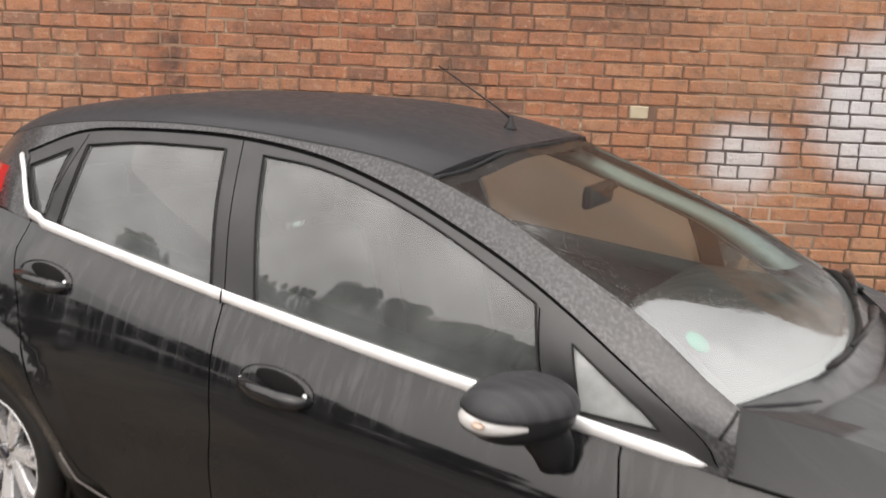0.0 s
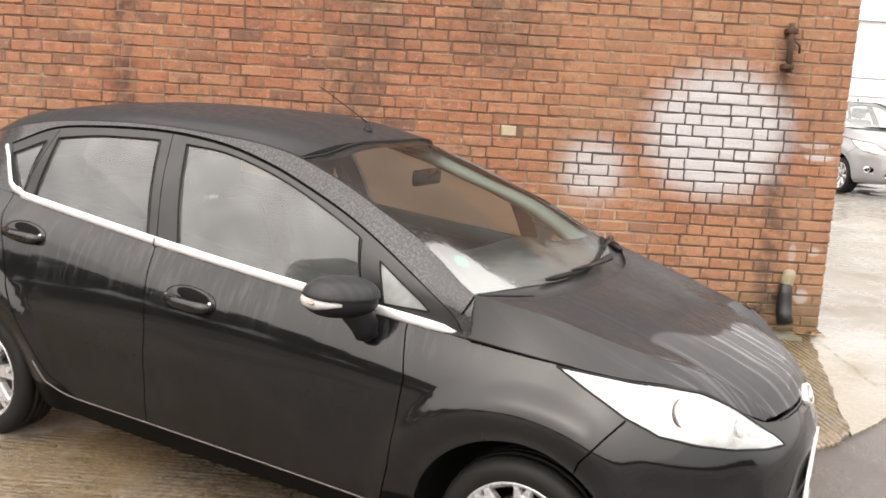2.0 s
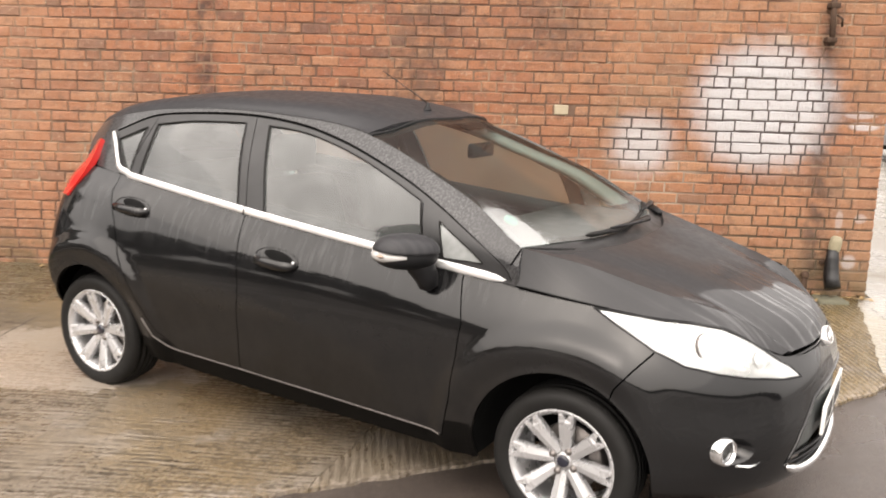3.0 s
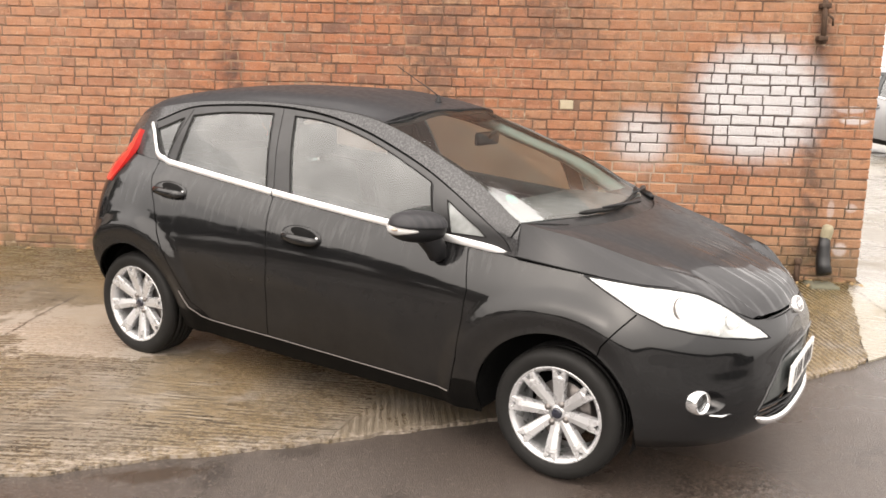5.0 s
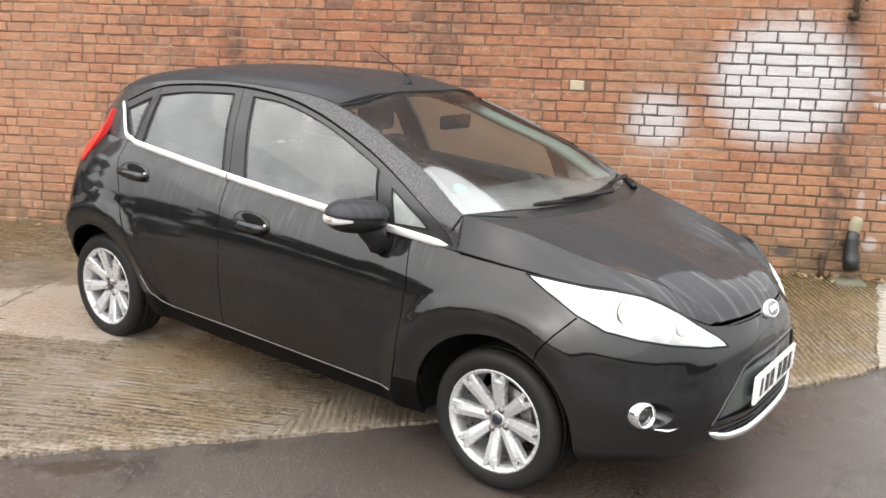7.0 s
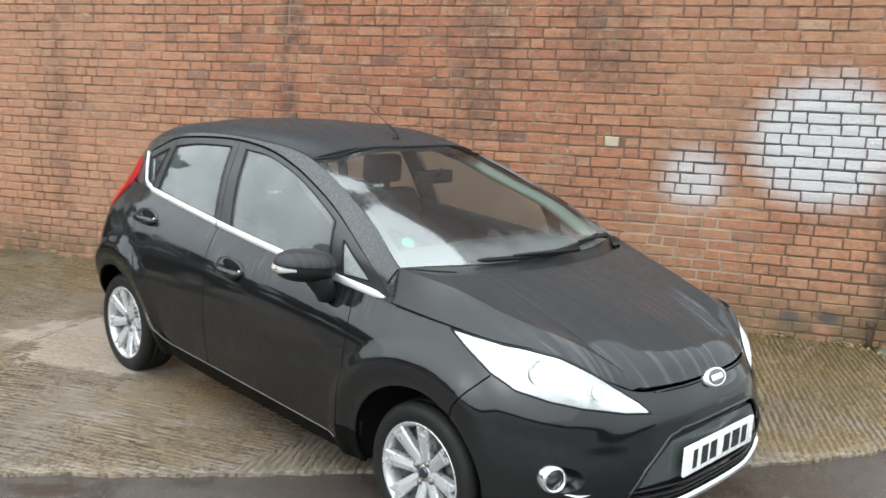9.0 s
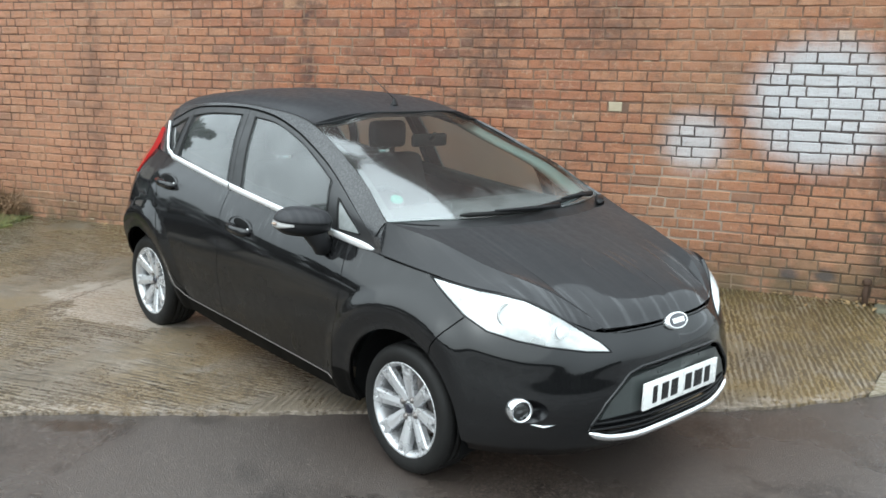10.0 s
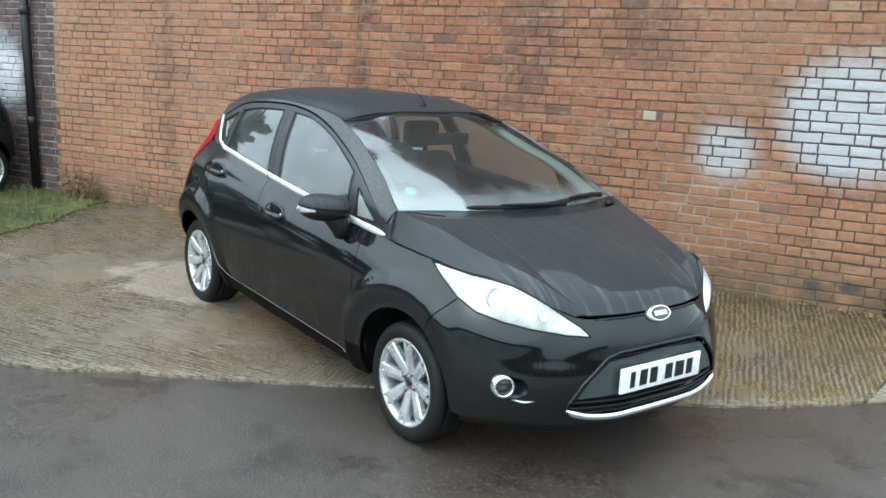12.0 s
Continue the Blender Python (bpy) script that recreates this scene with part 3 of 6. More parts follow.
def ground_height(x, y):
    """The yard rises gently towards the wall, and stands level under the car."""
    x, y = np.asarray(x, float), np.asarray(y, float)
    h = np.where(y > -2.7, 0.055 * (np.minimum(y, 0.1) + 2.7), 0.018 * (np.maximum(y, -9) + 2.7)) + 0.029 * np.clip(y - 2.0, 0, 12)
    c, s = math.cos(radians(CAR_TURN)), math.sin(radians(CAR_TURN))
    dx, dy = x - CAR_AT[0], y - CAR_AT[1]
    along, out = dx * c + dy * s, -dx * s + dy * c
    under = -math.tan(radians(CAR_PITCH)) * along + math.tan(radians(CAR_ROLL)) * out
    under = under + 0.016 * smooth_step(along, -1.7, -0.6)
    d = np.hypot((along + 1.25) / 1.9, out / 1.2)
    w = 1 - smooth_step(d, 1.0, 1.75)
    return h * (1 - w) + under * w


def sheet(name, xs, ys, material, lift=0.0):
    gx, gy = np.meshgrid(xs, ys)
    v = np.stack([gx, gy, ground_height(gx, gy) + lift], -1).reshape(-1, 3)
    n, m = len(ys), len(xs)
    f = [(j * m + i, j * m + i + 1, (j + 1) * m + i + 1, (j + 1) * m + i) for j in range(n - 1) for i in range(m - 1)]
    return mesh_of(name, v, f, material, True)


xs = np.concatenate([[-900, -300, -100, -40, -20], np.arange(-12, 14.01, 0.25), [20, 40, 100, 300, 900]])
ys = np.concatenate([[-900, -300, -100, -40, -20], np.arange(-12, 6.01, 0.25), [10, 16, 30, 60, 120, 300, 900]])
tagged(new("ground", sheet("ground", xs, ys, M_ASPHALT)), "wet dark grey asphalt yard surface", "asphalt", kind="structure")

EDGE = [(-14, -6.35), (-9, -5.25), (-6, -4.55), (-4, -4.08), (-2.56, -3.73), (-1.89, -3.53), (-1.15, -3.26)]
EDGE_B = [(-0.63, -2.99), (0.2, -2.57), (0.93, -2.20), (1.24, -2.05), (1.5, -1.90), (1.72, -1.73)]
EDGE_C = [(1.95, -1.55), (2.4, -1.1), (3.2, -0.55), (5.0, 0.4), (9.0, 2.2), (14, 4.5)]


def slab(name, poly, material, label, lift=0.016, step=0.12, wobble=0.0):
    line = resample(poly, 0.05)
    if wobble:
        line = line + np.array([[wobble * (noise.noise((p[0] * 6, p[1] * 6, 0)) + 0.6 * noise.noise((p[0] * 19, p[1] * 19, 4))), wobble * noise.noise((p[0] * 7, p[1] * 7, 9))] for p in line])
    lo, hi = line.min(axis=0), line.max(axis=0)
    gx, gy = np.meshgrid(np.arange(lo[0], hi[0], step), np.arange(lo[1], hi[1], step))
    grid = np.stack([gx.ravel(), gy.ravel()], 1)
    grid = grid[inside(line, grid)]
    v, f = triangulate([line], grid)
    f = f[inside(line, v[f].mean(axis=1))]
    z = ground_height(v[:, 0], v[:, 1]) + lift
    verts = [tuple(p) for p in np.column_stack([v, z])]
    faces = [tuple(t) for t in f]
    count = {}
    for t in faces:
        for a, b in zip(t, t[1:] + t[:1]):
            count[(a, b)] = count.get((a, b), 0) + 1
    for (a, b) in [e for e in count if (e[1], e[0]) not in count]:
        k = len(verts)
        verts += [verts[a], verts[b], (verts[b][0], verts[b][1], verts[b][2] - lift - 0.03), (verts[a][0], verts[a][1], verts[a][2] - lift - 0.03)]
        faces.append((k, k + 3, k + 2, k + 1))
    return tagged(new(name, mesh_of(name, verts, faces, material, True)), label, "concrete slab", kind="structure")


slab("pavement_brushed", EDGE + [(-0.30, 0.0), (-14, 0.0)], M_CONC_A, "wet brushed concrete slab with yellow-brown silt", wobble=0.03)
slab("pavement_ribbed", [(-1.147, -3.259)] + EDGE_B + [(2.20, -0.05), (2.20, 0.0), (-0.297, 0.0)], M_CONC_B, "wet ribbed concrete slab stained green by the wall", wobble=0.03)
slab("pavement_pale", [(1.728, -1.726)] + EDGE_C + [(14, 30), (2.32, 30), (2.32, 0.0), (2.14, 0.0), (2.14, -0.05)], M_CONC_C, "pale wet concrete beside and behind the wall", lift=0.011, step=0.25)

# ---- the brick wall ----
WALL_X0, WALL_X1, WALL_TOP, BRICK_TOP = -6.57, 2.286, 5.7, 2.72
GAUGE, COURSE_0, STRETCH, HEAD, JOINT = 0.0758, 0.0508, 0.2065, 0.109, 0.0085


def brick_shape(length, rng, deep):
    """One brick with worn arrises and a slightly wavy outline; its face at y = 0, middle at the origin."""
    hx, hz, c = (length - JOINT) / 2, (GAUGE - JOINT) / 2, 0.0055
    j = lambda a: rng.uniform(-a, a)
    ring8 = []
    for sx, sz in ((-1, -1), (0, -1), (1, -1), (1, 0), (1, 1), (0, 1), (-1, 1), (-1, 0)):
        cut = 0.997 if sx and sz else 1.0
        ring8.append((sx * hx * cut + j(0.0028) + (j(hx * 0.4) if not sx else 0), sz * hz * cut + j(0.0026)))
    front = [(px - math.copysign(c, px) * (abs(px) > hx * 0.8), j(0.0016), pz - math.copysign(c, pz) * (abs(pz) > hz * 0.6)) for px, pz in ring8]
    rim = [(px, c + 0.001 + j(0.001), pz) for px, pz in ring8]
    backs = [(px, deep, pz) for px, _, pz in rim]
    f = [tuple(range(8))]
    for r in (0, 8):
        f += [(r + 8 + k, r + 8 + (k + 1) % 8, r + (k + 1) % 8, r + k) for k in range(8)]
    return front + rim + backs, f


def brick_mesh(name, length, seed, material, deep=0.045):
    return mesh_of(name, *brick_shape(length, random.Random(seed), deep), material)


def courses(x0, x1, z_top, seed):
    """Middle, length and height of every brick of the wall: stretchers with single and paired headers."""
    rng, out, k = random.Random(seed), [], 0
    while COURSE_0 + (k + 1) * GAUGE < z_top:
        z = COURSE_0 + (k + 0.5) * GAUGE
        unit = [HEAD, HEAD, STRETCH, STRETCH] if k % 2 else [STRETCH, HEAD, STRETCH, STRETCH]
        start = (1.131 if k % 2 else 1.092) + rng.uniform(-0.02, 0.02)
        x = start - 14 * sum(unit)
        i = 0
        while x < x1 - 0.03:
            w = unit[i % 4] + rng.uniform(-0.006, 0.006)
            if rng.random() < 0.06:
                w = HEAD if w > 0.15 else STRETCH
            a, b = max(x, x0 + (0.06 if k % 2 else 0.0)), min(x + w, x1)
            if x1 - b < 0.05:
                b = x1
            if b - a > 0.045:
                out.append((a, b, z + 0.006 * noise.noise((x * 0.9, k * 0.35, 3)) + rng.uniform(-0.002, 0.002)))
            x, i = max(x + w, b), i + 1
        k += 1
    return out


wall = tagged(new("wall_north"), "old orange brick wall with patches of white spray paint", "brick wall", kind="structure")
part("mortar_bed", box(WALL_X0 + 0.01, WALL_X1 - 0.012, 0.0065, 0.34, -0.3, BRICK_TOP), M_MORTAR, wall, "recessed sandy grey mortar", smooth=False)
# out of view; added dark for what the bonnet and windscreen reflect
part("upper_wall", box(WALL_X0, WALL_X1, 0.0, 0.34, BRICK_TOP + 0.003, WALL_TOP), M_UPPER, wall, smooth=False)
part("rear_wall", box(WALL_X0, WALL_X1 - 0.014, 0.345, 5.0, -0.3, WALL_TOP - 0.003), M_BRICK_REST, wall, smooth=False)
dark_wall = tagged(new("wall_west"), "dark purple-brown brick wall with pale joints and a smear of white paint", "brick wall", kind="structure")
part("mortar_bed", box(-12.0, WALL_X0 - 0.004, 0.052, 0.4, -0.3, 3.2), M_MORTAR_PALE, dark_wall, smooth=False)
part("upper_wall", box(-12.0, WALL_X0 - 0.004, 0.045, 0.4, 3.203, WALL_TOP), M_BRICK_DARK, dark_wall, smooth=False)

# ---- smooth patches: rows of feature curves, joined by cubics ----
def hermite(knots, pts, t):
    """Cubic through pts at the knots, at t."""
    knots, pts = np.asarray(knots, float), np.asarray(pts, float)
    d = np.diff(pts, axis=0) / np.diff(knots).reshape((-1,) + (1,) * (pts.ndim - 1))
    h = np.diff(knots).reshape((-1,) + (1,) * (pts.ndim - 1))
    m = np.concatenate([d[:1], (d[:-1] * h[1:] + d[1:] * h[:-1]) / (h[1:] + h[:-1]), d[-1:]])
    i = np.clip(np.searchsorted(knots, t) - 1, 0, len(knots) - 2)
    w = knots[i + 1] - knots[i]
    s = ((t - knots[i]) / w).reshape((-1,) + (1,) * (pts.ndim - 1))
    w = w.reshape(s.shape)
    return ((2 * s**3 - 3 * s**2 + 1) * pts[i] + (s**3 - 2 * s**2 + s) * w * m[i]
            + (3 * s**2 - 2 * s**3) * pts[i + 1] + (s**3 - s**2) * w * m[i + 1])


def hermite_each(knots, cols, t):
    """The same with a column of points for every t: cols is (rows, n, 3)."""
    knots = np.asarray(knots, float)
    h = np.diff(knots)[:, None, None]
    d = np.diff(cols, axis=0) / h
    m = np.concatenate([d[:1], (d[:-1] * h[1:] + d[1:] * h[:-1]) / (h[1:] + h[:-1]), d[-1:]])
    i = np.clip(np.searchsorted(knots, t) - 1, 0, len(knots) - 2)
    k = np.arange(len(t))
    w = (knots[i + 1] - knots[i])[:, None]
    s = (t - knots[i])[:, None] / w
    return ((2 * s**3 - 3 * s**2 + 1) * cols[i, k] + (s**3 - 2 * s**2 + s) * w * m[i, k]
            + (3 * s**2 - 2 * s**3) * cols[i + 1, k] + (s**3 - s**2) * w * m[i + 1, k])


class Patch:
    """A surface through rows of points (x forward, w out from the middle, z up)."""

    def __init__(self, rows, bulge=None):
        self.rows, self.bulge = np.asarray(rows, float), bulge
        self.ku = np.concatenate([[0], np.cumsum(np.linalg.norm(np.diff(self.rows, axis=1), axis=2).mean(axis=0))])
        self.kv = np.concatenate([[0], np.cumsum(np.linalg.norm(np.diff(self.rows, axis=0), axis=2).mean(axis=1))])
        self.grid = None

    def at(self, uv):
        uv = np.atleast_2d(np.asarray(uv, float))
        cols = np.stack([hermite(self.ku, r, uv[:, 0]) for r in self.rows])
        p = hermite_each(self.kv, cols, uv[:, 1])
        return self.bulge(p) if self.bulge else p

    def normal(self, uv):
        uv, e = np.atleast_2d(np.asarray(uv, float)), 2e-3
        n = np.cross(self.at(uv + (e, 0)) - self.at(uv - (e, 0)), self.at(uv + (0, e)) - self.at(uv - (0, e)))
        return n / np.maximum(np.linalg.norm(n, axis=1, keepdims=True), 1e-9)

    def find(self, pts, axes=(0, 1, 2), only=None):
        """The uv nearest to points of which the axes given are known."""
        if self.grid is None:
            u, v = np.meshgrid(np.linspace(0, self.ku[-1], 420), np.linspace(0, self.kv[-1], 130), indexing="ij")
            self.grid = np.stack([u.ravel(), v.ravel()], 1)
            self.gp = self.at(self.grid)
        pts, axes = np.atleast_2d(np.asarray(pts, float)), list(axes)
        keep = np.ones(len(self.gp), bool) if only is None else only(self.gp)
        g, gp = self.grid[keep], self.gp[keep]
        uv = np.array([g[np.argmin(((gp[:, axes] - q) ** 2).sum(axis=1))] for q in pts])
        e = 1e-4
        for _ in range(12):
            f = self.at(uv)[:, axes] - pts
            j = np.stack([(self.at(uv + d)[:, axes] - self.at(uv)[:, axes]) / e for d in ((e, 0), (0, e))], 2)
            a = np.einsum("nki,nkj->nij", j, j) + 1e-6 * np.eye(2)
            uv = uv - np.clip(np.linalg.solve(a, np.einsum("nki,nk->ni", j, f)[:, :, None])[:, :, 0], -0.02, 0.02)
            uv = np.clip(uv, 0, (self.ku[-1], self.kv[-1]))
        return uv

# ---- the hatchback's feature curves: front middle, round the corner, along the side, to the rear middle ----
SILL = [(.745, 0, .245), (.73, .26, .245), (.65, .48, .24), (.51, .645, .235), (.36, .74, .23), (0, .76, .21), (-.42, .765, .21),
        (-1.0, .77, .215), (-1.52, .77, .22), (-2.1, .76, .235), (-2.49, .75, .26), (-2.80, .70, .30), (-2.98, .45, .32), (-3.02, 0, .33)]
LOW = [(.80, 0, .30), (.785, .26, .30), (.71, .49, .295), (.55, .68, .29), (.38, .785, .29), (0, .81, .29), (-.42, .805, .29),
       (-1.0, .805, .295), (-1.52, .805, .305), (-2.1, .80, .32), (-2.49, .80, .35), (-2.82, .75, .40), (-3.03, .47, .43), (-3.08, 0, .44)]
FLANK = [(.83, 0, .44), (.815, .26, .44), (.735, .50, .43), (.565, .70, .42), (.39, .80, .42), (0, .835, .43), (-.42, .838, .43),
         (-1.0, .84, .44), (-1.52, .84, .45), (-2.1, .835, .47), (-2.49, .84, .50), (-2.84, .775, .54), (-3.05, .48, .57), (-3.10, 0, .58)]
WAIST = [(.815, 0, .58), (.795, .26, .58), (.715, .49, .575), (.55, .69, .57), (.39, .79, .58), (0, .838, .60), (-.42, .852, .60),
         (-1.0, .857, .615), (-1.52, .857, .63), (-2.1, .85, .66), (-2.49, .843, .69), (-2.85, .765, .72), (-3.03, .47, .74), (-3.07, 0, .75)]
CREASE = [(.79, 0, .67), (.775, .25, .665), (.715, .43, .66), (.58, .63, .675), (.40, .755, .71), (0, .812, .755), (-.42, .832, .78),
          (-1.0, .828, .83), (-1.52, .815, .875), (-2.1, .785, .935), (-2.49, .765, .965), (-2.82, .69, .97), (-2.98, .44, .98), (-3.01, 0, .985)]
BELT = [(.757, 0, .735), (.74, .22, .733), (.667, .415, .735), (.49, .612, .856), (.30, .688, .863), (.05, .725, .880), (-.42, .765, .925),
        (-1.0, .755, .965), (-1.52, .735, 1.005), (-2.1, .70, 1.055), (-2.49, .665, 1.09), (-2.75, .61, 1.11), (-2.87, .40, 1.12), (-2.91, 0, 1.13)]
HUBS, ARCHES, WHEEL = (0.0, -2.489), (0.346, 0.350), 0.29


def arch_lip(p):
    """Swells the side round the wheel arches."""
    for hub, r in zip(HUBS, ARCHES):
        d = np.hypot(p[:, 0] - hub, p[:, 2] - WHEEL)
        up, down = np.clip((d - r + 0.02) / 0.125, 0, 1), np.clip((d - r - 0.105) / 0.085, 0, 1)
        crest = up * up * (3 - 2 * up) * (1 - down * down * (3 - 2 * down))
        p[:, 1] += (0.022 * crest + 0.007 * np.exp(-((d - r) / 0.02) ** 2)) * np.clip((p[:, 1] - 0.5) / 0.15, 0, 1) * np.clip((0.40 - p[:, 0]) / 0.18, 0, 1)
    return p


tub = Patch([SILL, LOW, FLANK, WAIST, CREASE, BELT], arch_lip)

# greenhouse: from the belt line up to the roof gutter, front to rear
GLASS_FOOT = [(-.205, .762, .907), (-.45, .768, .927), (-.85, .760, .955), (-1.35, .742, .99), (-1.9, .713, 1.037), (-2.35, .678, 1.078), (-2.60, .645, 1.10), (-2.78, .59, 1.112)]
GUTTER = [(-.213, .732, 1.044), (-.60, .632, 1.232), (-1.04, .562, 1.387), (-1.5, .548, 1.432), (-2.0, .545, 1.428), (-2.42, .535, 1.385), (-2.66, .52, 1.335), (-2.80, .47, 1.29)]
BULGE = [.018, .032, .024, .016, .016, .016, .016, .016]
GLASS_MID = [((a[0] + b[0]) / 2, (a[1] + b[1]) / 2 + k, (a[2] + b[2]) / 2 + 0.004) for a, b, k in zip(GLASS_FOOT, GUTTER, BULGE)]
flank_top = Patch([GLASS_FOOT, GLASS_MID, GUTTER])



# ---- car panels: a patch is cut along outlines, and every piece gets a folded edge ----
def gap(line, half=0.0026):
    """A thin closed strip along a line."""
    line = resample(line, 0.012, closed=False)
    d = np.gradient(line, axis=0)
    n = np.stack([-d[:, 1], d[:, 0]], 1) / np.maximum(np.linalg.norm(d, axis=1, keepdims=True), 1e-9)
    return np.vstack([line + n * half, (line - n * half)[::-1]])


class Skin:
    """A patch in triangles, with the outlines kept as edges."""

    def __init__(self, patch, outlines, step):
        u, v = patch.ku[-1], patch.kv[-1]
        gu, gv = np.meshgrid(np.linspace(0, u, int(u / step) + 1), np.linspace(0, v, int(v / step) + 1))
        self.uv, self.tri = triangulate(outlines, np.stack([gu.ravel(), gv.ravel()], 1))
        mid = self.uv[self.tri].mean(axis=1)
        self.tri = self.tri[(mid[:, 1] > 0) & (mid[:, 1] < v) & (mid[:, 0] > 0) & (mid[:, 0] < u)]
        self.uv = np.clip(self.uv, 0, (u, v))
        self.mid = self.uv[self.tri].mean(axis=1)
        self.p, self.n = patch.at(self.uv), patch.normal(np.clip(self.uv, 0.003, (u - 0.003, v - 0.003)))
        away = self.p - np.stack([self.p[:, 0] * 0.75 - 0.3, 0 * self.p[:, 0], 0 * self.p[:, 0] + 0.45], 1)
        if (self.n * away).sum(axis=1).mean() < 0:
            self.n = -self.n
        q = self.p[self.tri]
        turned = (np.cross(q[:, 1] - q[:, 0], q[:, 2] - q[:, 0]) * self.n[self.tri].mean(axis=1)).sum(axis=1) < 0
        self.tri[turned] = self.tri[turned][:, ::-1]
        self.at = self.p[self.tri].mean(axis=1)
        self.free = np.ones(len(self.tri), bool)

    def take(self, which):
        """The triangles chosen that no earlier piece took."""
        which = which & self.free
        self.free &= ~which
        return self.tri[which]


def panel(name, p, n, tri, material, side, fold=0.012, push=None):
    """A mesh of some triangles; side -1 or 1, or 0 for both halves joined in the middle. push moves points along the normal."""
    used, inv = np.unique(tri, return_inverse=True)
    tri, p, n = inv.reshape(tri.shape), p[used].copy(), n[used].copy()
    if push is not None:
        p = p + n * np.asarray(push)[used][:, None]
    if side:
        p[:, 1] *= side
        n[:, 1] *= side
        if side < 0:
            tri = tri[:, ::-1]
    else:
        k = len(p)
        twin = np.where(np.abs(p[:, 1]) < 2e-3, np.arange(k), np.arange(k) + k)
        p[np.abs(p[:, 1]) < 2e-3, 1] = 0
        tri = np.vstack([tri, twin[tri][:, ::-1]])
        p, n = np.vstack([p, p * (1, -1, 1)]), np.vstack([n, n * (1, -1, 1)])
    verts, faces = [tuple(q) for q in p], [tuple(t) for t in tri]
    if fold:
        seen = {}
        for t in faces:
            for a, b in zip(t, t[1:] + t[:1]):
                seen[(a, b)] = True
        for a, b in [e for e in seen if (e[1], e[0]) not in seen]:
            k = len(verts)
            verts += [tuple(p[a]), tuple(p[b]), tuple(p[b] - n[b] * fold), tuple(p[a] - n[a] * fold)]
            faces.append((k, k + 3, k + 2, k + 1))
    me = mesh_of(name, verts, faces, material, True)
    if push is None or np.ptp(push) < 1e-6:
        # the surface's own normals keep reflections even; folded edges have their faces' normals
        own = np.zeros((len(verts), 3))
        own[:len(n)] = n
        for f in faces[len(tri):]:
            q = [np.array(verts[i]) for i in f[:3]]
            c = np.cross(q[1] - q[0], q[2] - q[0])
            own[list(f)] = c / max(np.linalg.norm(c), 1e-9)
        me.normals_split_custom_set_from_vertices([tuple(v) for v in own])
    return me


def loft(rows, nu=40, nv=16):
    """A patch as points and triangles."""
    return Skin(Patch(rows), [], max(Patch(rows).ku[-1] / nu, Patch(rows).kv[-1] / nv))


def on_patch(patch, x, z, side, lift=0.0):
    """A place on the side of the car, with axes along, up and outward."""
    uv = patch.find([(x, z)], (0, 2), only=lambda g: g[:, 1] > 0.4)
    p, n = patch.at(uv)[0], patch.normal(uv)[0]
    if n[1] < 0:
        n = -n
    p, n = Vector((p[0], p[1] * side, p[2])), Vector((n[0], n[1] * side, n[2]))
    along = Vector((1, 0, 0)) - n * n.x
    along.normalize()
    up = n.cross(along) * side * -1
    if up.z < 0:
        up = -up
    m = Matrix((along, up, n)).transposed().to_4x4()
    return Matrix.Translation(p + n * lift) @ m


def ball(matrix, seg=24, rings=14):
    bm = bmesh.new()
    bmesh.ops.create_uvsphere(bm, u_segments=seg, v_segments=rings, radius=1, matrix=matrix)
    return bm


def add(bm, other):
    me = bpy.data.meshes.new("tmp")
    other.to_mesh(me)
    other.free()
    bm.from_mesh(me)
    bpy.data.meshes.remove(me)
    return bm


# outlines on the side, as (x, z)
SEAM_WING = [(-.43, .935), (-.429, .897), (-.394, .753), (-.405, .61), (-.417, .46), (-.46, .283)]
SEAM_B = [(-1.555, 1.02), (-1.526, .896), (-1.491, .694), (-1.491, .498), (-1.514, .312)]
SEAM_REAR = [(-2.42, 1.09), (-2.403, 1.012), (-2.318, .88), (-2.259, .746), (-2.144, .59), (-2.016, .401), (-1.899, .316)]
SEAM_SILL = [(-.46, .283), (-.743, .293), (-1.07, .302), (-1.503, .312), (-1.899, .316)]
SEAM_NOSE = [(.311, .764), (.26, .704), (.205, .63), (.19, .58)]
SEAM_TAIL = [(-2.74, .55), (-2.84, .62), (-2.93, .64)]
# round the headlamp: under edge, then back along the top
LAMP = [(.074, .726, .873), (.175, .742, .826), (.305, .753, .769), (.41, .733, .729), (.51, .675, .707), (.60, .595, .689), (.69, .47, .670), (.735, .378, .664),
        (.700, .405, .700), (.655, .455, .740), (.585, .525, .792), (.49, .612, .848), (.39, .655, .858), (.30, .688, .8605), (.19, .712, .866)]
GRILLE = [(.735, .49, .372), (.766, .43, .475), (.785, .315, .578), (.797, .25, .598), (.812, 0, .606), (.83, 0, .335), (.79, .27, .335), (.75, .44, .350)]
FRONT_GLASS = [(-1.448, 1.005), (-1.557, 1.383), (-1.369, 1.372), (-1.178, 1.335), (-0.988, 1.281), (-0.803, 1.213), (-0.676, 1.162), (-0.640, 1.043), (-0.614, 0.958)]
REAR_GLASS = [(-2.292, 1.095), (-2.265, 1.232), (-2.258, 1.338), (-2.043, 1.368), (-1.851, 1.380), (-1.696, 1.386), (-1.610, 1.022)]
REAR_QUARTER = [(-2.507, 1.248), (-2.325, 1.320), (-2.365, 1.112), (-2.405, 1.112)]
FRONT_QUARTER = [(-0.572, 1.099), (-0.401, 1.002), (-0.357, 0.970), (-0.529, 0.966)]
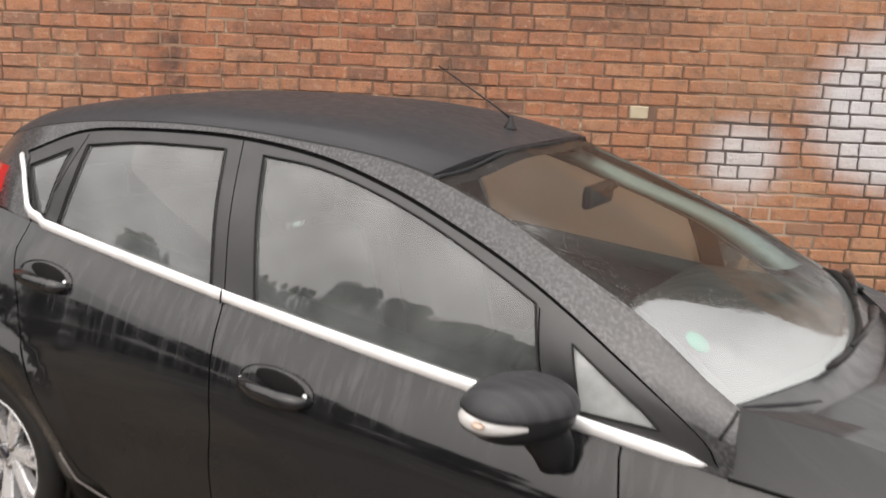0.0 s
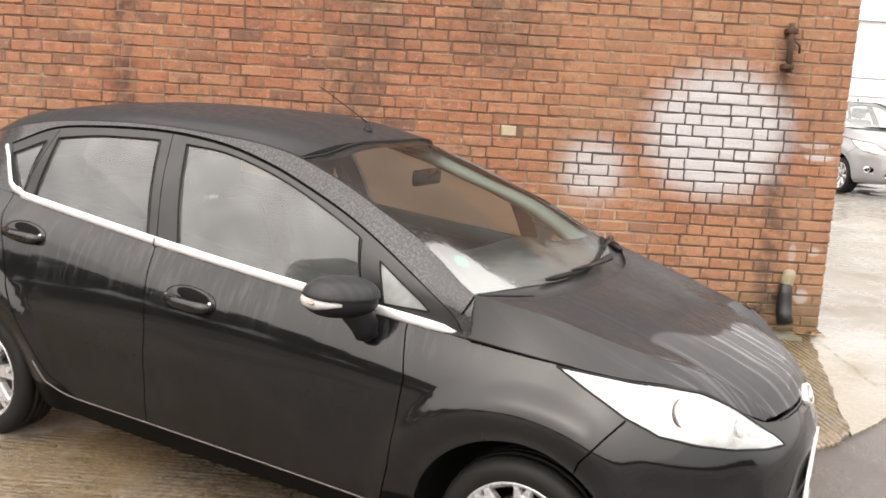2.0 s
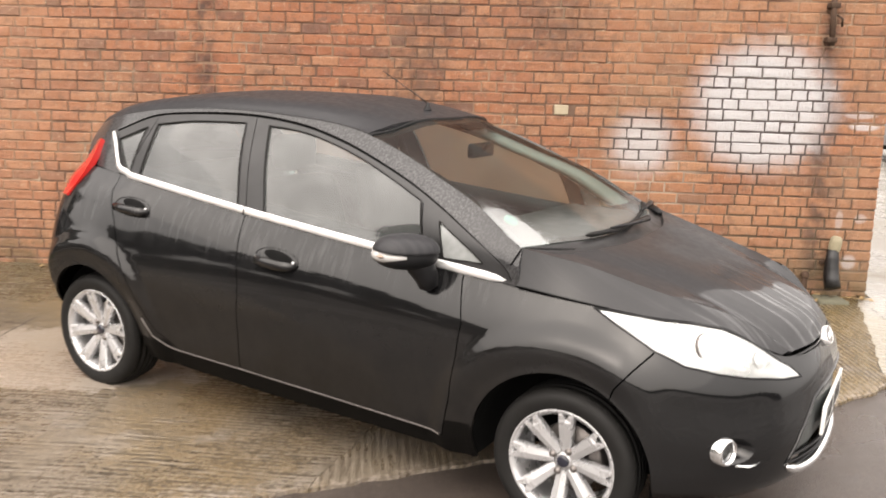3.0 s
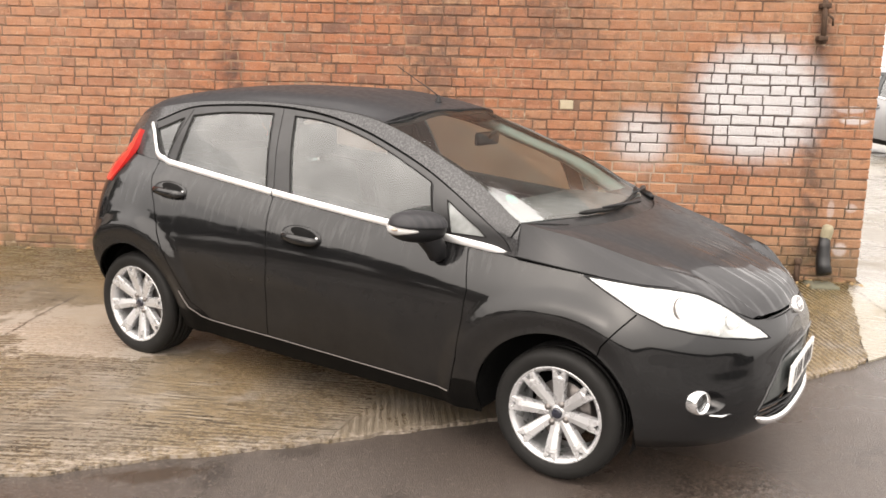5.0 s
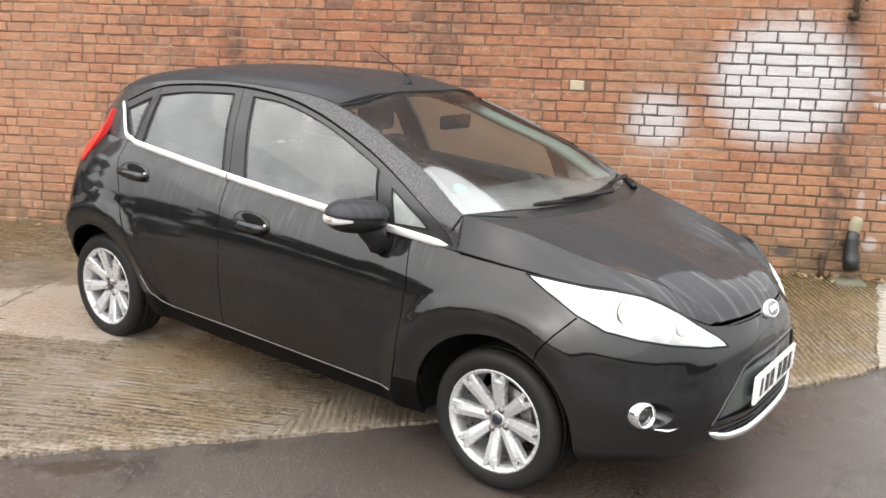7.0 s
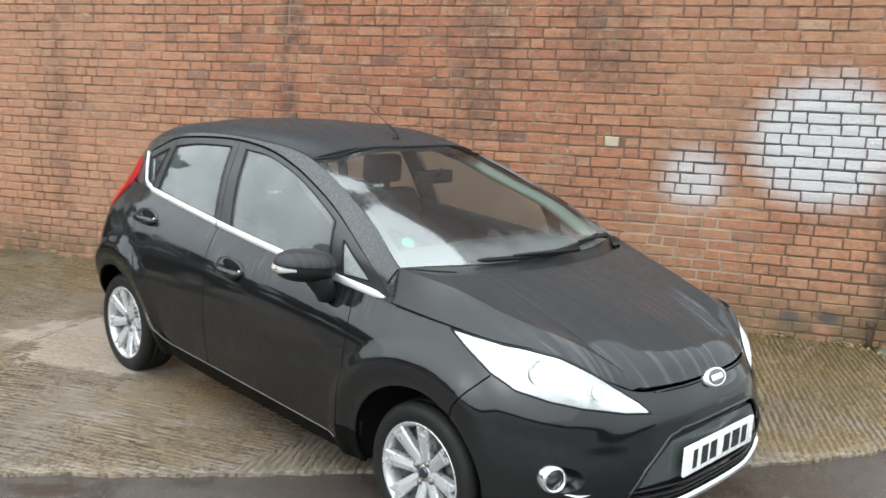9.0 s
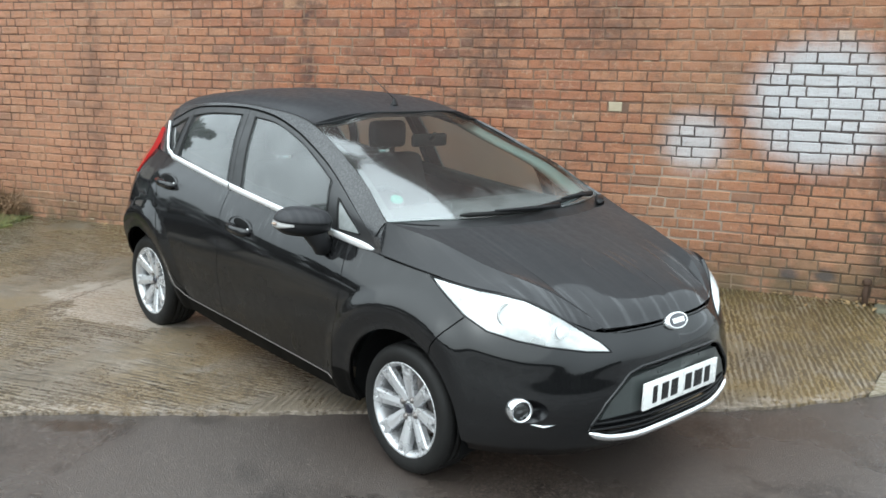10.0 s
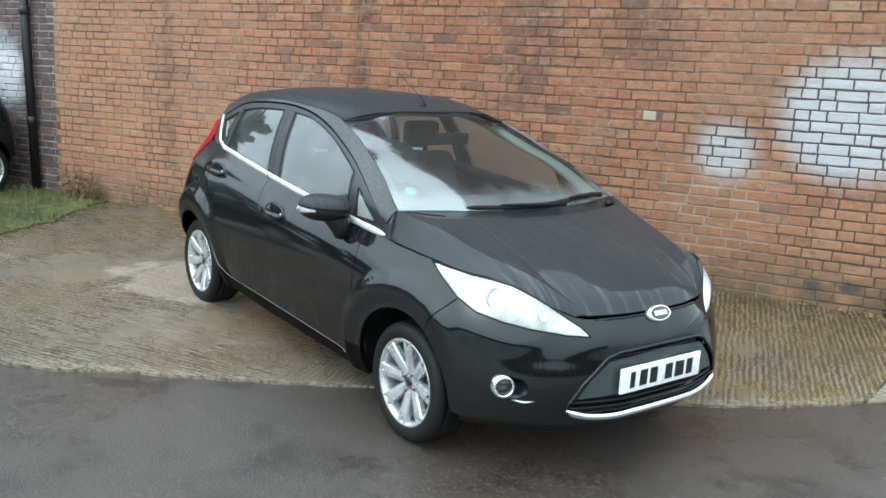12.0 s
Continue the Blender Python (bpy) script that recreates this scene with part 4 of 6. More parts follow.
DLO = [(-2.546, 1.286), (-2.318, 1.371), (-2.057, 1.404), (-1.695, 1.420), (-1.387, 1.400), (-1.140, 1.350), (-0.936, 1.288), (-0.727, 1.212), (-0.516, 1.114), (-0.288, 0.986), (-0.236, 0.927), (-0.300, 0.900), (-1.000, 0.900), (-2.430, 0.980), (-2.435, 1.098)]
ROOF_ROWS = [[(-.962, 0, 1.444), (-1.3, 0, 1.507), (-1.7, 0, 1.519), (-2.1, 0, 1.506), (-2.45, 0, 1.464), (-2.68, 0, 1.42), (-2.80, 0, 1.386)],
             [(-.966, .28, 1.441), (-1.3, .29, 1.495), (-1.7, .29, 1.506), (-2.1, .285, 1.493), (-2.45, .28, 1.452), (-2.68, .26, 1.409), (-2.80, .25, 1.374)],
             [(-1.014, .48, 1.409), (-1.3, .505, 1.447), (-1.7, .505, 1.460), (-2.1, .50, 1.449), (-2.45, .49, 1.410), (-2.67, .47, 1.362), (-2.79, .45, 1.318)],
             [(-1.045, .548, 1.386), (-1.3, .54, 1.416), (-1.7, .538, 1.429), (-2.1, .534, 1.419), (-2.45, .522, 1.378), (-2.67, .505, 1.328), (-2.80, .468, 1.288)]]
SCREEN_ROWS = [[(-.059, 0, 1.045), (-.077, .33, 1.045), (-.150, .55, 1.048), (-.232, .715, 1.042)], [(-.359, 0, 1.195), (-.369, .30, 1.195), (-.432, .52, 1.195), (-.49, .650, 1.188)],
               [(-.659, 0, 1.328), (-.666, .28, 1.328), (-.715, .47, 1.3083), (-.765, .588, 1.288)], [(-.949, 0, 1.438), (-.958, .27, 1.437), (-.995, .44, 1.398), (-1.030, .545, 1.382)]]
PILLAR_ROWS = [[(-.232, .718, 1.043), (-.49, .653, 1.190), (-.765, .591, 1.290), (-1.030, .547, 1.384)], [(-.222, .727, 1.048), (-.545, .642, 1.213), (-.79, .594, 1.305), (-1.036, .556, 1.388)],
               [(-.213, .732, 1.044), (-.60, .632, 1.232), (-.82, .594, 1.315), (-1.04, .562, 1.387)]]
HOOD_MID = [(.755, 0, .745), (.715, 0, .795), (.57, 0, .868), (.34, 0, .942), (.16, 0, .989), (.025, 0, 1.018)]
HOOD_A = [(.738, .20, .744), (.695, .21, .795), (.55, .23, .868), (.32, .25, .944), (.14, .27, .993), (.008, .29, 1.021)]
HOOD_B = [(.692, .366, .743), (.645, .392, .779), (.530, .432, .840), (.32, .448, .922), (.08, .53, .986), (-.09, .60, 1.021)]
HOOD_C = [(.682, .380, .745), (.622, .421, .799), (.50, .497, .871), (.26, .593, .935), (0, .648, 1.001), (-.213, .728, 1.045)]
HOOD_D = [(.668, .412, .738), (.590, .520, .789), (.47, .615, .853), (.26, .692, .868), (.03, .730, .886), (-.212, .766, .912)]


def curved(line, a, b, steps=6):
    """A closed outline whose nodes a to b are joined by a smooth curve."""
    mid = hermite(np.arange(b - a), np.array(line[a:b]), np.linspace(0, b - a - 1, (b - a - 1) * steps + 1))
    return line[:a] + [tuple(p) for p in mid] + line[b:]


def arch_outline(hub, r):
    """The edge of a wheel arch on the side, closed below the sill."""
    a = np.radians(np.linspace(-12, 192, 70))
    uv = tub.find(np.stack([hub + 0.012 + r * np.cos(a), WHEEL + 0.008 + r * np.sin(a)], 1), (0, 2), only=lambda g: g[:, 1] > 0.6)
    uv[0, 1] = uv[-1, 1] = 0.0
    return np.vstack([uv, [uv[-1] + (0, -0.02), uv[0] + (0, -0.02)]])


def side_line(patch, line):
    return patch.find(resample(line, 0.03, closed=False), (0, 2), only=lambda g: g[:, 1] > 0.4)


def ring(patch, pts):
    return resample(patch.find(resample(pts, 0.04)), 0.012)


def wheel_parts(car, hub, side, front):
    """An eight-spoke alloy wheel with its tyre, upright beside the car."""
    hub, out, high = (hub + .025, .714, WHEEL + .006) if front else (hub - .022, .685, WHEEL)
    if side > 0:
        at = Matrix.Translation((hub, side * out, high)) @ pose(0, 0, 0, 0, 12, 180)
    else:
        at = Matrix.Translation((hub, side * out, high)) @ pose(0, 0, 0, 0, 2 if front else 34, 0)
    rim = part("wheel", lathe([(.188, .09), (.195, .085), (.200, .07), (.196, -.02), (.190, -.085), (.203, -.098), (.210, -.102), (.2125, -.098), (.206, -.085), (.198, -.06), (.205, .06), (.212, .088), (.205, .095), (.188, .09)], 64), M_ALLOY, car, "bright silver alloy wheel with eight spokes")
    rim.matrix_basis = at @ Matrix.Scale(.965 if front else 1.0, 4)
    tyre = [(.200, -.090), (.214, -.100), (.228, -.106), (.246, -.109), (.262, -.106), (.274, -.098), (.282, -.088), (.2865, -.074), (.289, -.052), (.2835, -.051), (.2835, -.046), (.290, -.045), (.290, -.018),
            (.284, -.017), (.284, -.011), (.290, -.010), (.290, .010), (.284, .011), (.284, .017), (.290, .018), (.290, .045), (.2835, .046), (.2835, .051), (.289, .052), (.285, .078), (.272, .100), (.246, .109), (.214, .100), (.200, .090)]
    part("tyre", lathe(tyre, 72), M_RUBBER, rim, "black rubber tyre")
    lugs = bmesh.new()
    for k in range(54):
        a = 2 * math.pi * k / 54
        for y0, y1, sk in ((-.079, -.056, .05), (.056, .079, -.05)):
            b = box(-.0045, .0045, y0, y1, .280, .2875)
            bmesh.ops.rotate(b, verts=b.verts, cent=(0, 0, 0), matrix=Matrix.Rotation(a + sk, 3, "Y"))
            add(lugs, b)
    tagged(part("tread_block", lugs, M_RUBBER, rim, smooth=False), kind="stuff")
    spoke = bmesh.new()
    # half width, depth and the notch that forks the foot, outward from the hub
    prof = [(.036, .018, -.066, 0), (.060, .0235, -.070, 0), (.100, .0255, -.080, 0), (.140, .0285, -.090, 0), (.168, .031, -.096, 0), (.178, .0305, -.098, .0005), (.188, .032, -.099, .009), (.201, .035, -.099, .016)]
    for s_ in (-1, 1):
        rows = []
        for r, w, y, n_ in prof:
            rows.append([spoke.verts.new(q) for q in ((s_ * w, y + .034, r), (s_ * w, y + .009, r), (s_ * w * .86, y + .001, r), (s_ * n_, y - .004 + (.005 if n_ else 0), r), (s_ * n_, y + (.02 if n_ else -.001), r))])
        for a, b in zip(rows, rows[1:]):
            for k in range(4):
                spoke.faces.new((a[k], b[k], b[k + 1], a[k + 1]))
    bmesh.ops.remove_doubles(spoke, verts=spoke.verts, dist=1e-5)
    bmesh.ops.recalc_face_normals(spoke, faces=spoke.faces)
    first = None
    for k in range(8):
        if first is None:
            ob = first = part("spoke", spoke, M_ALLOY, rim, smooth=False)
        else:
            ob = part("spoke", first.data, M_ALLOY, rim)
        ob.matrix_basis = pose(0, 0, 0, 0, 45 * k, 0)
    hub_bm = lathe([(0, -.066), (.030, -.067), (.034, -.062), (.060, -.058), (.066, -.05), (.066, -.02), (0, -.02)], 40)
    part("hub", hub_bm, M_ALLOY, rim)
    part("centre_cap", lathe([(0, -.077), (.018, -.076), (.0235, -.073), (.0245, -.066)], 32), M_BADGE, rim, "dark blue centre cap")
    nut = None
    for k in range(4):
        if nut is None:
            b = lathe([(0, -.080), (.006, -.080), (.008, -.077), (.0085, -.0735), (.0135, -.0735), (.0145, -.070), (.0145, -.05)], 14)
            bmesh.ops.translate(b, verts=b.verts, vec=(.047, 0, 0))
            ob = nut = part("wheel_nut", b, M_DISC, rim)
        else:
            ob = part("wheel_nut", nut.data, M_DISC, rim)
        ob.matrix_basis = pose(0, 0, 0, 0, 90 * k + 22, 0)
    part("brake_disc", lathe([(.05, -.012), (.128, -.012), (.130, -.008), (.130, .008), (.05, .008)], 48), M_DISC, rim, "rusty steel brake disc")
    cal = box(-.05, .05, -.035, .045, .085, .140, .01)
    part("brake_caliper", cal, M_DISC, rim).matrix_basis = pose(0, 0, 0, 0, 75, 0)
    return rim


def build_hatchback(name, label, place, paint, top_paint, hood_paint, rail_paint):
    car = thing(name, label, "car", place)
    arches = [arch_outline(h, r) for h, r in zip(HUBS, ARCHES)]
    seams = [gap(side_line(tub, s)) for s in (SEAM_WING, SEAM_B, SEAM_REAR, SEAM_SILL, SEAM_NOSE, SEAM_TAIL)]
    lamp, grille = ring(tub, LAMP), ring(tub, GRILLE)
    grille = np.clip(grille, (0, 0), None)
    fog_mid = tub.find([(.575, .69, .448)])[0]
    fog = fog_mid + np.array((-.016, 0)) + 0.056 * np.stack([1.45 * np.cos(np.linspace(0, 6.2, 28)), 0.90 * np.sin(np.linspace(0, 6.2, 28))], 1)
    top = tub.kv[-1]
    slot_u = tub.find([(.712, .345, .728)])[0][0]
    slot = resample([(0, top - .022), (slot_u * .8, top - .020), (slot_u, top - .008), (slot_u * .95, top - .003), (0, top - .003)], 0.012)
    skin = Skin(tub, arches + seams + [lamp, grille, fog, slot], 0.021)
    for a in arches:
        skin.take(inside(a, skin.mid))
    lens_tri = skin.take(inside(lamp, skin.mid))
    grille_tri = skin.take(inside(grille, skin.mid))
    fog_tri = skin.take(inside(fog, skin.mid))
    slot_tri = skin.take(inside(slot, skin.mid))
    shut_tri = skin.take(np.any([inside(s, skin.mid) for s in seams], axis=0))
    x, w, z = skin.at.T
    xz = skin.at[:, [0, 2]]
    side_on = w > 0.45
    front_door = inside(SEAM_WING + SEAM_SILL[1:4] + SEAM_B[::-1] + [(-1.0, 1.2)], xz) & side_on
    rear_door = inside(SEAM_B + SEAM_SILL[4:] + SEAM_REAR[::-1] + [(-2.0, 1.3)], xz) & side_on
    sill = side_on & (z < .36) & (x < 0) & (x > -2.4)
    nose = x > np.interp(z, [.58, .63, .704, .764], [.19, .205, .26, .311])
    tail = (x < -2.5) & (z < np.interp(-x, [2.74, 2.84, 2.93], [.55, .62, .64]))
    pieces = [("front_door", front_door), ("rear_door", rear_door), ("sill", sill), ("front_bumper", nose), ("rear_bumper", tail),
              ("front_wing", (x > -.8)), ("rear_quarter", x > -9)]
    doors = {}
    for piece, which in pieces:
        tri = skin.take(which)
        if piece in ("front_bumper", "rear_bumper"):
            part(piece, panel(piece, skin.p, skin.n, tri, paint, 0), paint, car)
        else:
            coat = M_SILL if piece == "sill" else paint
            for side in (-1, 1):
                doors[piece, side] = part(piece, panel(piece, skin.p, skin.n, tri, coat, side), coat, car)
    # dark shell inside the panels, with the wheel wells
    deep = np.where(skin.p[:, 0] > .25, -.10, -.03)
    inner = np.vstack([shut_tri, skin.tri[~inside(arches[0], skin.mid) & ~inside(arches[1], skin.mid)]])
    part("inner_shell", panel("inner_shell", skin.p, skin.n, inner, M_DARK, 0, 0, deep), M_DARK, car)
    part("floor_pan", box(-2.85, .30, -.46, .46, .20, .26, .02), M_DARK, car)
    for side in (-1, 1):
        for hub in HUBS:
            a = [math.radians(v) for v in range(-15, 200, 8)]
            bm = bmesh.new()
            near = [bm.verts.new((hub + .352 * math.cos(t), side * (.785 if hub == 0 else .715), WHEEL + .352 * math.sin(t))) for t in a]
            far = [bm.verts.new((hub + .345 * math.cos(t), side * .50, WHEEL + .345 * math.sin(t))) for t in a]
            for k in range(len(a) - 1):
                bm.faces.new((near[k], near[k + 1], far[k + 1], far[k]))
            bm.faces.new(far)
            part("wheel_well", bm, M_DARK, car)
            wheel_parts(car, hub, side, hub == 0)

    # lights and openings at the front
    dist = np.full(len(skin.uv), 0.0)
    for k in np.unique(lens_tri):
        dist[k] = np.sqrt(((lamp - skin.uv[k]) ** 2).sum(axis=1).min())
    for side in (-1, 1):
        hl = part("headlamp", panel("headlamp", skin.p, skin.n, lens_tri, M_LENS, side, 0.010, np.minimum(dist * .35, .022) - .001), M_LENS, car, "clear swept-back headlamp with bright reflector")
        part("reflector", panel("reflector", skin.p, skin.n, lens_tri, M_REFLECTOR, side, 0, -.006 - np.minimum(dist * .9, .055)), M_REFLECTOR, hl)
        for c, r in (((.445, .662, .788), .043), ((.60, .525, .735), .028)):
            b = lathe([(0, -.006), (r * .62, -.012), (r * .72, 0), (r, .016), (r * 1.02, .02), (r * .9, -.035), (r * .85, -.05)], 28, "X")
            m = look(Vector(c) * 1.0, Vector(c) + Vector((1, .35, .35))) @ pose(0, 0, 0, 0, 90, 0)
            bmesh.ops.transform(b, matrix=Matrix.Diagonal((1, side, 1, 1)) @ m, verts=b.verts)
            bmesh.ops.recalc_face_normals(b, faces=b.faces)
            bulb = part("projector", b, M_REFLECTOR, hl)
            b = lathe([(r * 1.0, .012), (r * 1.045, .016), (r * 1.06, .010), (r * 1.02, .004)], 28, "X")
            bmesh.ops.transform(b, matrix=Matrix.Diagonal((1, side, 1, 1)) @ m, verts=b.verts)
            bmesh.ops.recalc_face_normals(b, faces=b.faces)
            part("projector_rim", b, M_DISC, bulb, "dark ring round the projector")
        seal = [Vector((p[0], p[1] * side, p[2])) for p in tub.at(resample(np.vstack([lamp, lamp[:1]]), .02, closed=False))]
        part("lamp_seal", tube(seal, .0038, 6), M_TRIM, hl)
        fl_dist = np.full(len(skin.uv), 0.0)
        for k in np.unique(fog_tri):
            fl_dist[k] = np.sqrt(((fog - skin.uv[k]) ** 2).sum(axis=1).min())
        fp, fn = tub.at([fog_mid])[0], skin.n[np.argmin(((skin.uv - fog_mid) ** 2).sum(axis=1))]
        surround = part("fog_lamp", panel("fog_lamp", skin.p, skin.n, fog_tri, M_TRIM_GLOSS, side, 0, -np.minimum(fl_dist * 1.6, .05)), M_TRIM_GLOSS, car, "round fog lamp with a chrome ring")
        aim = Vector((fn[0] + .55, fn[1] - .25, fn[2]))
        m = look(Vector(fp) + Vector((-.006, 0, 0)), Vector(fp) + aim) @ pose(0, 0, 0, 0, 90, 0)
        for nm, prof, mt in (("chrome_ring", [(.036, -.004), (.0375, .013), (.042, .0145), (.049, .004), (.053, -.012), (.054, -.03)], M_CHROME), ("lamp_glass", [(0, .006), (.02, .004), (.034, -.002)], M_LENS_CLEAR), ("lamp_bowl", [(0, -.026), (.012, -.024), (.024, -.018), (.036, -.002)], M_TRIM_GLOSS)):
            b = lathe(prof, 32, "X")
            bmesh.ops.transform(b, matrix=Matrix.Diagonal((1, side, 1, 1)) @ m, verts=b.verts)
            bmesh.ops.recalc_face_normals(b, faces=b.faces)
            part(nm, b, mt, surround)
        blade = tube([Vector((q[0], q[1] * side, q[2])) for q in tub.at(tub.find([(.60, .668, .398), (.635, .632, .392), (.665, .60, .400)]))], [.004, .012, .002], 8, .5)
        part("chrome_blade", blade, M_CHROME, surround)
    gr = part("lower_grille", panel("lower_grille", skin.p, skin.n, grille_tri, M_TRIM, 0, 0, np.full(len(skin.uv), -.045)), M_TRIM, car, "black plastic lower grille with horizontal slats")
    rim_pts = [Vector(p) for p in tub.at(resample(tub.find(resample(GRILLE[:5], .05, closed=False)), .03, closed=False))]
    part("grille_rim", tube(rim_pts + [Vector((p.x, -p.y, p.z)) for p in rim_pts[-2::-1]], .006, 8), M_TRIM_GLOSS, gr)
    for zz, ww, ins in ((.395, .455, .012), (.372, .47, .010), (.350, .45, .012), (.575, .30, .02)):
        q = tub.at(tub.find([(.8 - .35 * abs(t) ** 2, abs(t), zz) for t in np.linspace(0, ww, 14)]))
        line = [Vector((p[0] - ins, p[1], p[2])) for p in q]
        part("slat", tube(line[::-1] + [Vector((p.x, -p.y, p.z)) for p in line[1:]], .0075, 8, .6), M_TRIM, gr)
    mount = bmesh.new()
    vs = [mount.verts.new((.808 - .28 * w_ * w_ + dx, w_, z_)) for dx in (0, -.03) for w_, z_ in ((-.44, .408), (-.30, .408), (0, .408), (.30, .408), (.44, .408), (.395, .475), (.30, .556), (0, .580), (-.30, .556), (-.395, .475))]
    mount.faces.new(vs[:10])
    mount.faces.new(vs[10:][::-1])
    for k in range(10):
        mount.faces.new((vs[k], vs[10 + k], vs[10 + (k + 1) % 10], vs[(k + 1) % 10]))
    bmesh.ops.recalc_face_normals(mount, faces=mount.faces)
    bmesh.ops.triangulate(mount, faces=mount.faces)
    part("plate_mount", mount, M_MOUNT, gr, "dark grey plastic panel", smooth=False)
    q = tub.at(tub.find([(.83, 0, .318), (.822, .14, .318), (.79, .265, .321), (.765, .38, .330), (.750, .45, .345), (.737, .487, .362)]))
    bar = [Vector((p[0] + .004, p[1], p[2])) for p in q]
    curve = [hermite(np.arange(len(bar)), np.array(bar), np.array([t]))[0] for t in np.linspace(0, len(bar) - 1, 24)]
    line = [Vector(p) for p in curve]
    full = [Vector((p.x, -p.y, p.z)) for p in line[::-1]] + line[1:]
    rad = [.016 * min(1, .35 + 8 * min(k, len(full) - 1 - k) / len(full)) for k in range(len(full))]
    part("chrome_bar", tube(full, rad, 10, 1.0), M_CHROME, car, "polished chrome strip under the grille")
    sl = part("upper_slot", panel("upper_slot", skin.p, skin.n, slot_tri, M_TRIM, 0, 0, np.full(len(skin.uv), -.022)), M_TRIM, car, "narrow black slot under the bonnet edge")
    q = tub.at(np.stack([np.linspace(0, slot_u * .93, 12), np.full(12, top - .012)], 1))
    line = [Vector((p[0] - .004, p[1], p[2])) for p in q]
    part("slat", tube([Vector((p.x, -p.y, p.z)) for p in line[::-1]] + line[1:], .0035, 6), M_TRIM_GLOSS, sl)
    # oval badge
    tilt = pose(.768, 0, .728, 0, -28, 0)
    b = lathe([(0, .006), (.8, .006), (.93, .009), (1.0, .006), (1.02, -.004), (.98, -.02)], 40, "X")
    bmesh.ops.transform(b, matrix=tilt @ Matrix.Diagonal((1, .070, .034, 1)), verts=b.verts)
    badge = part("badge", b, M_BRIGHT, car, "oval chrome-rimmed badge")
    b = lathe([(0, .0095), (.7, .0092), (.84, .0082)], 40, "X")
    bmesh.ops.transform(b, matrix=tilt @ Matrix.Diagonal((1, .070, .034, 1)), verts=b.verts)
    part("badge_face", b, M_BADGE, badge)
    part("emblem_bar", box(-.040, .040, -.010, .010, .0096, .0110, .001), M_PLATE, badge).matrix_basis = tilt @ pose(0, 0, 0, 0, 90, 0) @ pose(0, 0, 0, 0, 0, 90)
    # number plate with plain bars
    plate = part("number_plate", box(.810, .822, -.26, .26, .4185, .5295, .002), M_PLATE, car, "white number plate with dark bars")
    for k, (a, b_, wd) in enumerate(((-.205, -.175, 0), (-.145, -.098, 0), (-.080, -.032, 0), (.020, .068, 0), (.086, .146, 0), (.164, .205, 0))):
        part("plate_bar", box(.8225, .8235, a, b_, .438, .509), M_INK, plate, smooth=False)

    # bonnet
    strips = [Skin(Patch(rows), [], 0.022) for rows in ([HOOD_MID, HOOD_A, HOOD_B], [HOOD_B, HOOD_C], [HOOD_C, HOOD_D])]
    first_vert = np.cumsum([0] + [len(k.p) for k in strips[:-1]])
    tri = np.vstack([k.tri + j for k, j in zip(strips, first_vert)])
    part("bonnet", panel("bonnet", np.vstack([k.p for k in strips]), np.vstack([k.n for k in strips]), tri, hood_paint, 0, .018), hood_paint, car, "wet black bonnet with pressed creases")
    for side in (-1, 1):
        edge = [Vector((p[0], side * (p[1] + .001), p[2] - .001)) for p in hermite(np.arange(len(HOOD_D)), np.array(HOOD_D), np.linspace(3.6, 5, 14))]
        part("bonnet_gap", tube(edge, .0032, 6), M_DARK, car)
        part("pillar_seam", tube([Vector((-.216, side * .735, 1.043)), Vector((-.225, side * .755, 1.018)), Vector((-.240, side * .766, .985))], .0028, 6), M_DARK, car)
    cowl = [[(.045, 0, .996), (.028, .29, .998), (-.055, .60, 1.0), (-.19, .70, 1.018)], [(-.01, 0, 1.008), (-.03, .31, 1.008), (-.10, .58, 1.012), (-.21, .704, 1.03)], [(-.062, 0, 1.041), (-.080, .33, 1.041), (-.153, .55, 1.043), (-.230, .708, 1.039)]]
    c = loft(cowl, 20, 4)
    part("cowl_panel", panel("cowl_panel", c.p, c.n, c.tri, M_FRAME, 0, .01), M_FRAME, car, "wet black plastic cowl under the windscreen")

    # windscreen, pillars, roof and rear
    s = loft(SCREEN_ROWS, 24, 30)
    part("windscreen", panel("windscreen", s.p, s.n, s.tri, M_SCREEN, 0, 0), M_SCREEN, car, "wet windscreen reflecting the sky")
    screen = Patch(SCREEN_ROWS)
    su, sv = screen.ku[-1], screen.kv[-1]
    for u0, u1, v0, v1 in ((0, su, sv * .955, sv), (0, su, 0, sv * .03), (su - .032, su, sv * .03, sv * .955)):
        gu, gv = np.meshgrid(np.linspace(u0, u1, 24), np.linspace(v0, v1, 24))
        uv = np.stack([gu.ravel(), gv.ravel()], 1)
        q = np.arange(24 * 24).reshape(24, 24)
        quad = np.vstack([np.stack([q[:-1, :-1], q[:-1, 1:], q[1:, 1:]], -1).reshape(-1, 3), np.stack([q[:-1, :-1], q[1:, 1:], q[1:, :-1]], -1).reshape(-1, 3)])
        nn = screen.normal(np.clip(uv, .003, (su - .003, sv - .003)))
        nn = nn * np.sign(nn[:, 2:3])
        for side in ((0,) if u0 == 0 else (-1, 1)):
            part("screen_border", panel("screen_border", screen.at(uv), nn, quad, M_TRIM_GLOSS, side, 0, np.full(len(uv), -.006)), M_TRIM_GLOSS, car, "black printed edge of the windscreen")
    a = loft(PILLAR_ROWS, 24, 6)
    r = loft(ROOF_ROWS, 50, 20)
    part("roof", panel("roof", r.p, r.n, r.tri, top_paint, 0, .015), top_paint, car, "black roof beaded with rain, its colour paled for sky light")
